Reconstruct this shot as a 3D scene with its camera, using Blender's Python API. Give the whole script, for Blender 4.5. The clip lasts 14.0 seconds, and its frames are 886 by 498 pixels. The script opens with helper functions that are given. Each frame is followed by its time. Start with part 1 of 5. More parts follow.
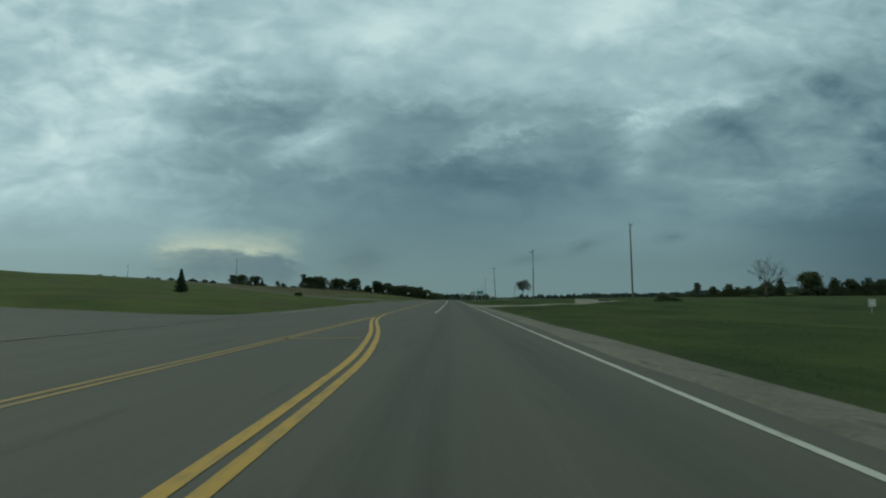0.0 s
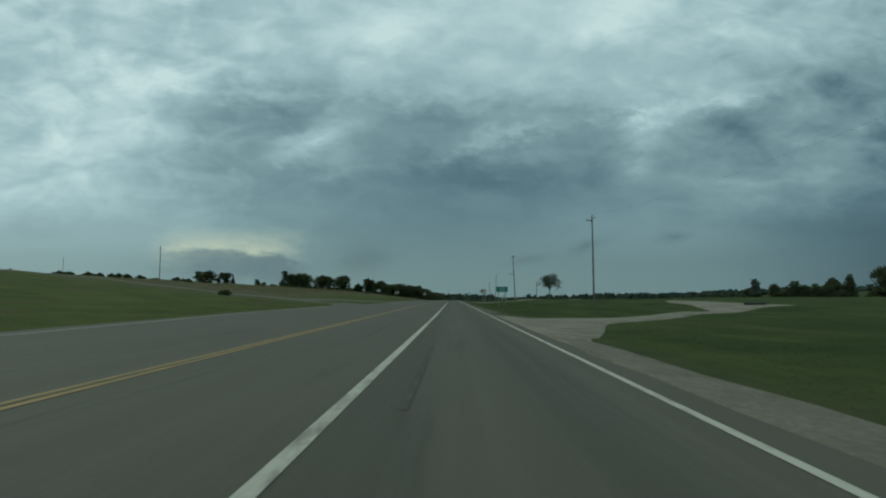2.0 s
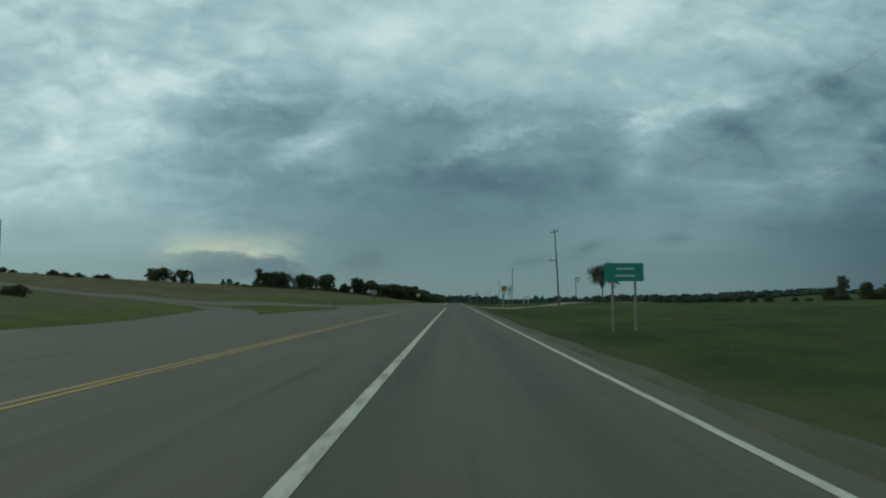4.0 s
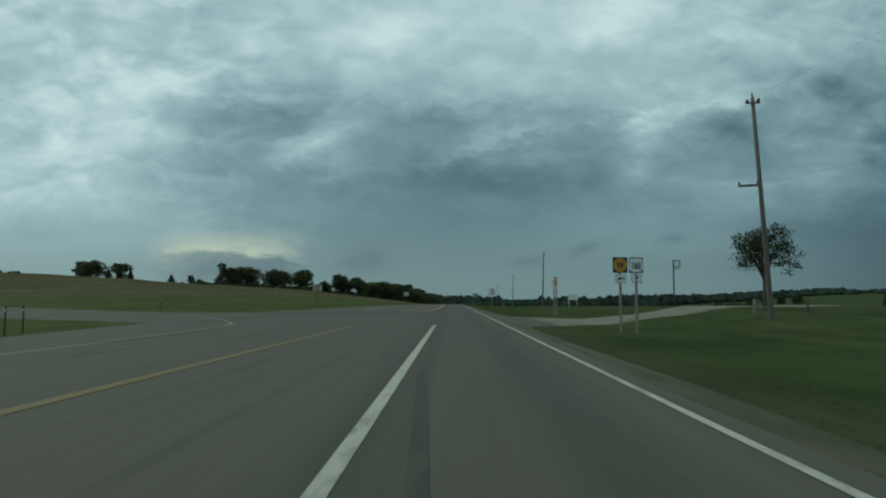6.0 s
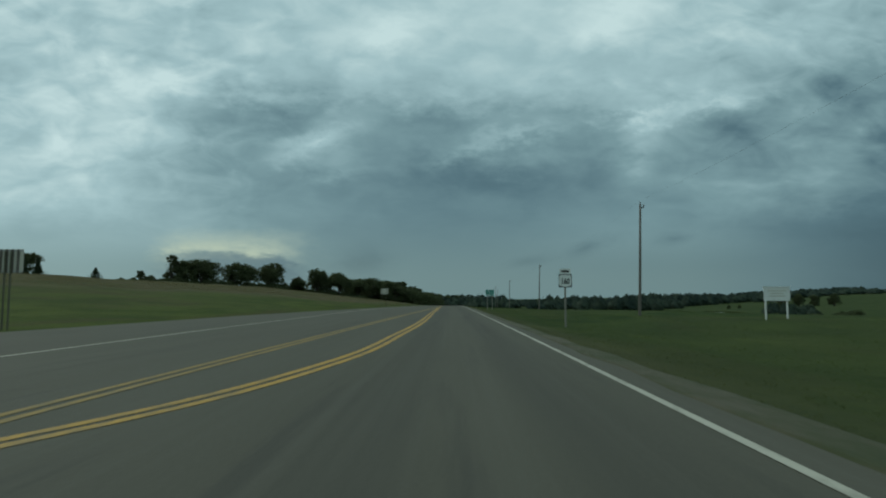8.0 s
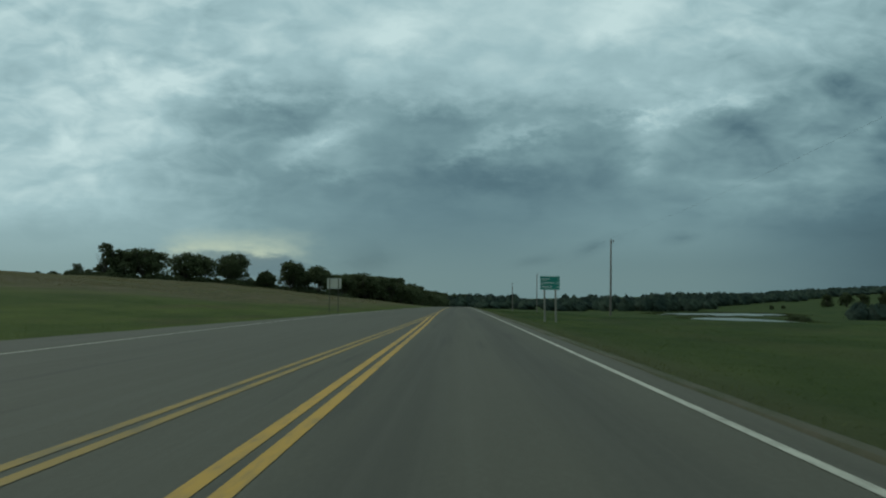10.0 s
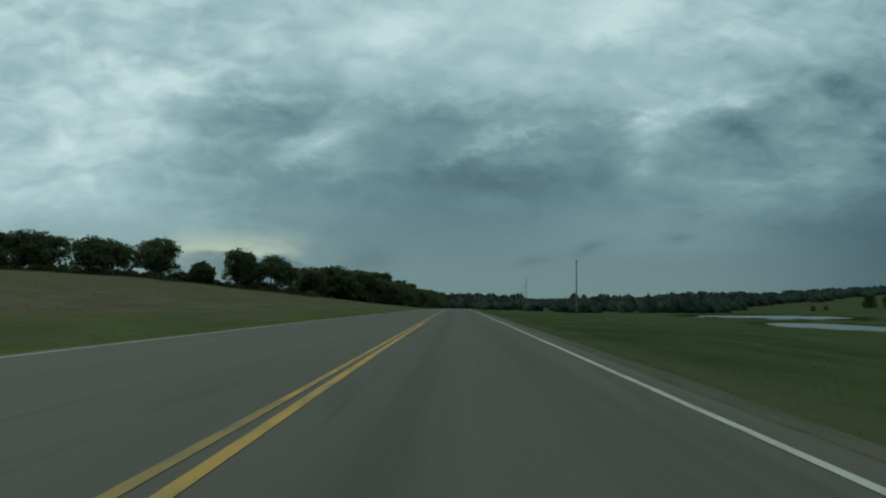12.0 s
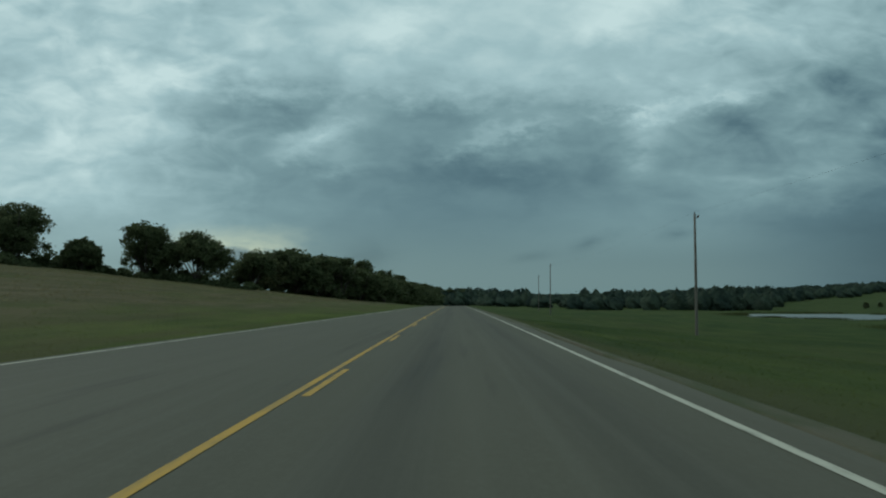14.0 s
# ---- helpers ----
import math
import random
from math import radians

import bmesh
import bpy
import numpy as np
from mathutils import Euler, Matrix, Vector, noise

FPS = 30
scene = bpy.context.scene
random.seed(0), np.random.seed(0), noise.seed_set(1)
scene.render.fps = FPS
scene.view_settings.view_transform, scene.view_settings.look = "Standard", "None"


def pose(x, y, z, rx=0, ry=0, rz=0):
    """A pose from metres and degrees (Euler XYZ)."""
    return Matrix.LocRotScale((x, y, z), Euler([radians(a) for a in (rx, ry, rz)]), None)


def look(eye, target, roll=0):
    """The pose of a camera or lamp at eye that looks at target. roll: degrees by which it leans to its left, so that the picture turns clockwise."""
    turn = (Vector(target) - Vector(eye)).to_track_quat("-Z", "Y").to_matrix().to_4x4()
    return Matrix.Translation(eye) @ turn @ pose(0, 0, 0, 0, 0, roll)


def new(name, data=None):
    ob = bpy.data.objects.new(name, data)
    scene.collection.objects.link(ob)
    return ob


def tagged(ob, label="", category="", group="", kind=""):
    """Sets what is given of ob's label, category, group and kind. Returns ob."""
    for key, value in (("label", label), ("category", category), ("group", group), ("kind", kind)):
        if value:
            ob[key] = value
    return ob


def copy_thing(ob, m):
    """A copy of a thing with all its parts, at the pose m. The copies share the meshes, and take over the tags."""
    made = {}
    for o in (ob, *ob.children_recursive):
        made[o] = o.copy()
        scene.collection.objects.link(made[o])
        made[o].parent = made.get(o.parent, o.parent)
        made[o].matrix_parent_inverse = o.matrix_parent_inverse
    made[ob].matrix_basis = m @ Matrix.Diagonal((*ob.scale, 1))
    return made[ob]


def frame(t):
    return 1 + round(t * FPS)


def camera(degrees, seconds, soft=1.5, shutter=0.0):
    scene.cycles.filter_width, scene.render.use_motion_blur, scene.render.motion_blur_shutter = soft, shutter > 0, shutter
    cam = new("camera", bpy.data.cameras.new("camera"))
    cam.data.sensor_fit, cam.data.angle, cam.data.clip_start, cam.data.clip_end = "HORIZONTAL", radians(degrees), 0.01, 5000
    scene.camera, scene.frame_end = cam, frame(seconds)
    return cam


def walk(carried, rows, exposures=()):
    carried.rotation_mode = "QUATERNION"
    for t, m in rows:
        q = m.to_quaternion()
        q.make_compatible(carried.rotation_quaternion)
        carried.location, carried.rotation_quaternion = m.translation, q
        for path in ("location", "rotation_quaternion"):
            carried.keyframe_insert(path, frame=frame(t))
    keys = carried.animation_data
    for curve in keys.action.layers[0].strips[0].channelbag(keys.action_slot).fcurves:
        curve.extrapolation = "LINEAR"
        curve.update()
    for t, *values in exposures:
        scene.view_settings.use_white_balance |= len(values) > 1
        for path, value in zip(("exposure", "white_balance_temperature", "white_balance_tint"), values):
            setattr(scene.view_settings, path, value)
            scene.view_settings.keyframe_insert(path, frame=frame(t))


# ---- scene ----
# The camera rides above the lane of a two-lane highway: x right, y ahead, z up.
PATH = [
    (0.00, -0.38, 0.00, 1.20, 0.57, 4.39),
    (0.50, -0.38, 15.69, 1.20, 0.63, 4.37),
    (1.00, -0.30, 31.29, 1.20, 0.68, 4.34),
    (1.50, -0.12, 46.80, 1.20, 0.74, 4.32),
    (2.00, 0.00, 62.22, 1.20, 0.76, 4.39),
    (2.50, 0.07, 77.55, 1.20, 0.79, 4.46),
    (3.00, 0.15, 92.80, 1.20, 0.82, 4.53),
    (3.70, 0.12, 114.01, 1.20, 0.84, 4.56),
    (4.50, 0.09, 138.03, 1.20, 0.85, 4.57),
    (5.50, 0.04, 167.66, 1.20, 0.82, 4.57),
    (6.00, 0.00, 182.32, 1.20, 0.73, 4.58),
    (6.50, -0.03, 196.86, 1.20, 0.63, 4.58),
    (7.00, 0.00, 211.32, 1.20, 0.66, 4.57),
    (7.50, 0.03, 225.68, 1.20, 0.70, 4.57),
    (8.00, 0.03, 239.95, 1.20, 0.74, 4.56),
    (8.70, -0.01, 259.75, 1.20, 0.91, 4.55),
    (9.50, -0.09, 282.14, 1.17, 1.16, 4.53),
    (10.50, -0.16, 309.74, 1.11, 1.41, 4.51),
    (11.00, -0.17, 323.36, 1.07, 1.45, 4.51),
    (11.50, -0.19, 336.87, 1.02, 1.30, 4.52),
    (12.00, -0.20, 350.25, 0.95, 1.15, 4.53),
    (12.50, -0.20, 363.56, 0.89, 1.04, 4.41),
    (13.00, -0.20, 376.81, 0.81, 0.94, 4.29),
    (13.50, -0.20, 390.00, 0.72, 0.94, 4.27),
    (14.00, -0.20, 403.15, 0.63, 0.98, 4.14),
]
cam = camera(70.5, 14.0, soft=2.1, shutter=0.06)
walk(cam, [(t, pose(x, y, z, 90 + pitch, 0, yaw)) for t, x, y, z, yaw, pitch in PATH])


# ---------------------------------------------------------------- node helpers
class Nodes:
    """A small writer for node trees."""

    def __init__(self, tree):
        self.tree = tree
        tree.nodes.clear()

    def add(self, kind, **props):
        n = self.tree.nodes.new(kind)
        for key, value in props.items():
            setattr(n, key, value)
        return n

    def link(self, a, b):
        self.tree.links.new(a, b)

    def put(self, socket, value):
        if isinstance(value, bpy.types.NodeSocket):
            self.link(value, socket)
        else:
            socket.default_value = value

    def math(self, op, a, b=0.0, clamp=False):
        n = self.add("ShaderNodeMath", operation=op, use_clamp=clamp)
        self.put(n.inputs[0], a)
        self.put(n.inputs[1], b)
        return n.outputs[0]

    def noise(self, vec, scale, detail=4.0, rough=0.55, distortion=0.0):
        n = self.add("ShaderNodeTexNoise")
        self.put(n.inputs["Vector"], vec)
        n.inputs["Scale"].default_value = scale
        n.inputs["Detail"].default_value = detail
        n.inputs["Roughness"].default_value = rough
        n.inputs["Distortion"].default_value = distortion
        return n.outputs["Fac"]

    def ramp(self, fac, stops, ease="LINEAR"):
        n = self.add("ShaderNodeValToRGB")
        n.color_ramp.interpolation = ease
        self.put(n.inputs[0], fac)
        e = n.color_ramp.elements
        while len(e) < len(stops):
            e.new(0.5)
        for el, (pos, col) in zip(e, stops):
            el.position = pos
            el.color = (*col, 1.0) if len(col) == 3 else col
        return n.outputs[0]

    def mix(self, fac, a, b):
        n = self.add("ShaderNodeMix", data_type="RGBA")
        self.put(n.inputs[0], fac)
        self.put(n.inputs[6], (*a, 1.0) if isinstance(a, tuple) and len(a) == 3 else a)
        self.put(n.inputs[7], (*b, 1.0) if isinstance(b, tuple) and len(b) == 3 else b)
        return n.outputs[2]

    def scaled(self, vec, x, y, z):
        n = self.add("ShaderNodeMapping")
        self.put(n.inputs[0], vec)
        n.inputs["Scale"].default_value = (x, y, z)
        return n.outputs[0]

    def smooth(self, value, low, high):
        n = self.add("ShaderNodeMapRange", interpolation_type="SMOOTHSTEP")
        self.put(n.inputs["Value"], value)
        n.inputs["From Min"].default_value = low
        n.inputs["From Max"].default_value = high
        return n.outputs[0]


# ---------------------------------------------------------------- sky and sun
# Brightness of the cloud deck over the view ahead: height over distance, then (sideways over distance, brightness).
CLOUD_ROWS = [
    (0.045, [(-0.574, 0.60), (-0.448, 0.52), (-0.34, 0.46), (-0.268, 0.43), (-0.177, 0.40), (0.0, 0.36), (0.183, 0.365), (0.364, 0.345), (0.50, 0.30), (0.60, 0.20), (0.70, 0.06)]),
    (0.099, [(-0.577, 0.66), (-0.405, 0.66), (-0.314, 0.58), (-0.214, 0.44), (-0.088, 0.37), (0.048, 0.37), (0.184, 0.43), (0.275, 0.49), (0.411, 0.45), (0.547, 0.31), (0.69, 0.08)]),
    (0.182, [(-0.608, 0.84), (-0.498, 0.72), (-0.38, 0.52), (-0.271, 0.48), (-0.134, 0.41), (0.003, 0.42), (0.14, 0.43), (0.258, 0.47), (0.35, 0.54), (0.596, 0.50), (0.70, 0.34)]),
    (0.275, [(-0.631, 0.84), (-0.511, 0.84), (-0.40, 0.58), (-0.30, 0.54), (-0.217, 0.58), (-0.089, 0.56), (0.095, 0.58), (0.224, 0.50), (0.316, 0.60), (0.371, 0.60), (0.462, 0.50), (0.60, 0.50), (0.69, 0.36)]),
    (0.369, [(-0.644, 0.82), (-0.552, 0.84), (-0.45, 0.86), (-0.321, 0.74), (-0.136, 0.78), (0.05, 0.82), (0.235, 0.80), (0.42, 0.76), (0.559, 0.68), (0.70, 0.56)]),
    (0.465, [(-0.649, 0.86), (-0.50, 0.84), (-0.276, 0.79), (-0.108, 0.86), (0.097, 0.86), (0.264, 0.89), (0.47, 0.83), (0.609, 0.74), (0.70, 0.78)]),
]
# Single cloud forms: sideways, up, half width, half height, tilt, amount
CLOUD_FORMS = [
    (-0.45, 0.37, 0.14, 0.075, 20, 0.20), (-0.567, 0.393, 0.10, 0.05, 0, 0.18), (-0.51, 0.29, 0.16, 0.06, -10, 0.14), (-0.61, 0.22, 0.14, 0.08, 0, 0.10),
    (-0.215, 0.254, 0.17, 0.055, 16, 0.34), (-0.17, 0.214, 0.16, 0.045, 6, 0.16), (-0.108, 0.436, 0.20, 0.075, 15, 0.20), (0.264, 0.455, 0.18, 0.09, 25, 0.20),
    (0.105, 0.262, 0.16, 0.036, 10, 0.22), (0.02, 0.243, 0.12, 0.034, 25, 0.12), (0.307, 0.300, 0.16, 0.038, -4, 0.24), (0.42, 0.316, 0.17, 0.036, 14, 0.26),
    (0.306, 0.245, 0.11, 0.08, 60, 0.18), (0.46, 0.262, 0.22, 0.08, 8, -0.14), (0.05, 0.20, 0.46, 0.10, -4, -0.15), (-0.31, 0.295, 0.26, 0.065, -12, -0.17),
    (0.62, 0.335, 0.16, 0.08, 10, -0.20), (-0.05, 0.285, 0.30, 0.055, -6, -0.14), (0.57, 0.29, 0.10, 0.045, 30, 0.14), (0.66, 0.27, 0.09, 0.05, 40, 0.16),
    (0.22, 0.083, 0.070, 0.018, 22, -0.16), (0.347, 0.095, 0.06, 0.016, 10, -0.14), (0.12, 0.060, 0.06, 0.014, 10, -0.12), (-0.14, 0.058, 0.08, 0.045, 0, -0.16),
]


def build_world():
    world = bpy.data.worlds.new("storm_sky")
    scene.world = world
    world.use_nodes = True
    n = Nodes(world.node_tree)
    way = n.add("ShaderNodeTexCoord").outputs["Generated"]
    sep = n.add("ShaderNodeSeparateXYZ")
    n.link(way, sep.inputs[0])
    x, y, z = sep.outputs
    up = n.math("MAXIMUM", z, 0.0)
    den = n.math("ADD", up, 0.13)
    deck = n.add("ShaderNodeCombineXYZ")
    n.link(n.math("DIVIDE", x, den), deck.inputs[0])
    n.link(n.math("DIVIDE", y, den), deck.inputs[1])
    # sideways and up over the distance ahead, torn a little at two scales
    ahead = n.math("MAXIMUM", y, 0.06)
    side0, high0 = n.math("DIVIDE", x, ahead), n.math("DIVIDE", up, ahead)
    tear = n.math("SUBTRACT", n.noise(n.scaled(way, 6.0, 6.0, 12.0), 1.0, 6.0, 0.6), 0.5)
    rip = n.math("SUBTRACT", n.noise(n.scaled(way, 15.0, 15.0, 32.0), 1.3, 6.0, 0.62), 0.5)
    side = n.math("ADD", side0, n.math("ADD", n.math("MULTIPLY", tear, 0.10), n.math("MULTIPLY", rip, 0.05)))
    lift = n.smooth(high0, 0.03, 0.20)
    high = n.math("ADD", high0, n.math("MULTIPLY", n.math("ADD", n.math("MULTIPLY", rip, 0.09), n.math("MULTIPLY", tear, 0.05)), lift))
    spot = n.add("ShaderNodeCombineXYZ")
    n.link(side, spot.inputs[0])
    n.link(high, spot.inputs[1])

    def form(place, cx, cz, rx, rz, tilt):
        m = n.add("ShaderNodeMapping", vector_type="TEXTURE")
        n.link(place, m.inputs[0])
        m.inputs["Location"].default_value = (cx, cz, 0.0)
        m.inputs["Rotation"].default_value = (0.0, 0.0, radians(tilt))
        m.inputs["Scale"].default_value = (rx, rz, 1.0)
        g = n.add("ShaderNodeTexGradient", gradient_type="QUADRATIC_SPHERE")
        n.link(m.outputs[0], g.inputs[0])
        return g.outputs["Fac"]

    across = n.math("ADD", n.math("DIVIDE", side, 1.5), 0.5, True)
    total = None
    low = 0.0
    for at, stops in CLOUD_ROWS:
        row = n.ramp(across, [(sx / 1.5 + 0.5, (b, b, b)) for sx, b in stops], "B_SPLINE")
        total = row if total is None else n.mix(n.smooth(high, low, at), total, row)
        low = at
    for cx, cz, rx, rz, tilt, amount in CLOUD_FORMS:
        total = n.math("ADD", total, n.math("MULTIPLY", form(spot.outputs[0], cx, cz, rx, rz, tilt), amount))
    big = n.noise(n.scaled(deck.outputs[0], 0.9, 1.1, 1.0), 1.0, 8.0, 0.56, 0.25)
    fine = n.noise(n.scaled(deck.outputs[0], 2.6, 3.2, 1.0), 1.3, 5.0, 0.55, 0.3)
    slant = n.add("ShaderNodeCombineXYZ")
    n.link(n.math("ADD", n.math("MULTIPLY", side0, 6.5), n.math("MULTIPLY", high0, 4.0)), slant.inputs[0])
    n.link(n.math("SUBTRACT", n.math("MULTIPLY", high0, 15.0), n.math("MULTIPLY", side0, 1.8)), slant.inputs[1])
    puff = n.noise(slant.outputs[0], 1.0, 5.0, 0.52, 0.5)
    lump_at = n.add("ShaderNodeCombineXYZ")
    n.link(n.math("ADD", n.math("MULTIPLY", side0, 10.0), n.math("MULTIPLY", high0, 5.0)), lump_at.inputs[0])
    n.link(n.math("SUBTRACT", n.math("MULTIPLY", high0, 17.0), n.math("MULTIPLY", side0, 1.5)), lump_at.inputs[1])
    lumps = n.noise(lump_at.outputs[0], 1.25, 4.0, 0.50, 0.7)
    fade = n.smooth(high0, 0.05, 0.24)
    ragged = n.math("MULTIPLY", fade, n.math("ADD", 0.55, n.math("MULTIPLY", n.smooth(n.math("ABSOLUTE", n.math("SUBTRACT", side0, 0.05)), 0.15, 0.5), 0.6)))
    for tex, amount in ((puff, 0.36), (lumps, 0.40), (big, 0.24), (fine, 0.16)):
        total = n.math("ADD", total, n.math("MULTIPLY", n.math("MULTIPLY", n.math("SUBTRACT", tex, 0.5), amount), ragged))
    cloud = n.ramp(total, [
        (0.0, (0.040, 0.088, 0.113)), (0.30, (0.090, 0.172, 0.203)), (0.55, (0.190, 0.318, 0.343)),
        (0.80, (0.350, 0.525, 0.550)), (1.0, (0.56, 0.74, 0.74))])
    haze = n.math("MULTIPLY", n.math("SUBTRACT", 1.0, n.smooth(high0, 0.01, 0.15)), n.math("SUBTRACT", 0.45, n.math("MULTIPLY", n.smooth(side0, 0.35, 0.68), 0.35)))
    cloud = n.mix(haze, cloud, (0.200, 0.308, 0.295))
    # a gap of clear evening light over a low blue cloud bank
    edge = n.math("SUBTRACT", n.noise(n.scaled(way, 22.0, 22.0, 60.0), 1.0, 6.0, 0.62), 0.5)
    calm = n.add("ShaderNodeCombineXYZ")
    wisp = n.math("SUBTRACT", n.noise(n.scaled(way, 60.0, 60.0, 130.0), 1.0, 5.0, 0.65), 0.5)
    n.link(n.math("ADD", side0, n.math("ADD", n.math("MULTIPLY", rip, 0.10), n.math("MULTIPLY", edge, 0.04))), calm.inputs[0])
    n.link(n.math("ADD", high0, n.math("ADD", n.math("MULTIPLY", edge, 0.034), n.math("MULTIPLY", wisp, 0.014))), calm.inputs[1])
    at = n.add("ShaderNodeSeparateXYZ")
    n.link(calm.outputs[0], at.inputs[0])
    along, level = at.outputs[0], at.outputs[1]
    def span(value, a, b, c, d):
        return n.math("MULTIPLY", n.smooth(value, a, b), n.math("SUBTRACT", 1.0, n.smooth(value, c, d)))
    clear = n.math("MULTIPLY", span(along, -0.50, -0.42, -0.33, -0.20), span(level, 0.045, 0.078, 0.080, 0.118))
    clear = n.math("MULTIPLY", clear, n.math("ADD", 0.80, n.math("MULTIPLY", edge, 2.0)), True)
    cloud = n.mix(n.math("MULTIPLY", clear, 0.90), cloud, (0.46, 0.56, 0.44))
    slope = n.math("ADD", level, n.math("MULTIPLY", n.math("MAXIMUM", n.math("ADD", along, 0.33), 0.0), 0.2))
    bank = n.math("MULTIPLY", span(along, -0.50, -0.38, -0.265, -0.225), span(slope, 0.012, 0.050, 0.066, 0.080))
    bank = n.math("MULTIPLY", bank, n.math("ADD", 0.84, n.math("ADD", n.math("MULTIPLY", tear, 1.0), n.math("MULTIPLY", wisp, 0.5))), True)
    cloud = n.mix(n.math("MULTIPLY", bank, 0.85), cloud, (0.110, 0.190, 0.218))
    sky = n.add("ShaderNodeTexSky", sky_type="NISHITA", sun_disc=False, sun_elevation=radians(38), sun_rotation=radians(-60))
    blue = n.add("ShaderNodeBackground")
    n.link(sky.outputs[0], blue.inputs[0])
    blue.inputs[1].default_value = 0.05
    cover = n.add("ShaderNodeBackground")
    n.link(cloud, cover.inputs[0])
    cover.inputs[1].default_value = 1.0
    both = n.add("ShaderNodeMixShader")
    both.inputs[0].default_value = 0.94
    n.link(blue.outputs[0], both.inputs[1])
    n.link(cover.outputs[0], both.inputs[2])
    out = n.add("ShaderNodeOutputWorld")
    n.link(both.outputs[0], out.inputs[0])


build_world()
sun_data = bpy.data.lights.new("sun", "SUN")
sun_data.energy, sun_data.angle, sun_data.color = 0.7, radians(25), (1.0, 0.96, 0.88)
sun = new("sun", sun_data)
sun.matrix_world = look((-60, 35, 55), (0, 0, 0))


# ---------------------------------------------------------------- materials
def material(name, paint, rough=0.8, metal=0.0, bump=None, gloss=0.3, lawn=False):
    """paint(n, coords) gives a colour; bump(n, coords) gives (height, strength, distance)."""
    m = bpy.data.materials.new(name)
    m.use_nodes = True
    n = Nodes(m.node_tree)
    geo = n.add("ShaderNodeTexCoord").outputs["Object"]
    pos = n.add("ShaderNodeNewGeometry").outputs["Position"]
    bsdf = n.add("ShaderNodeBsdfPrincipled")
    out = n.add("ShaderNodeOutputMaterial")
    n.link(bsdf.outputs[0], out.inputs[0])
    value = paint(n, geo, pos)
    n.put(bsdf.inputs["Base Color"], (*value, 1.0) if isinstance(value, tuple) else value)
    bsdf.inputs["Roughness"].default_value = rough
    bsdf.inputs["Metallic"].default_value = metal
    bsdf.inputs["Specular IOR Level"].default_value = gloss
    if lawn:
        # thin blades: half of the light passes through
        thin = n.add("ShaderNodeBsdfTranslucent")
        n.put(thin.inputs[0], value)
        half = n.add("ShaderNodeMixShader")
        n.link(bsdf.outputs[0], half.inputs[1])
        n.link(thin.outputs[0], half.inputs[2])
        n.link(half.outputs[0], out.inputs[0])
    if bump:
        h, strength, distance = bump(n, geo, pos)
        b = n.add("ShaderNodeBump")
        b.inputs["Strength"].default_value = strength
        b.inputs["Distance"].default_value = distance
        n.link(h, b.inputs["Height"])
        n.link(b.outputs[0], bsdf.inputs["Normal"])
    return m


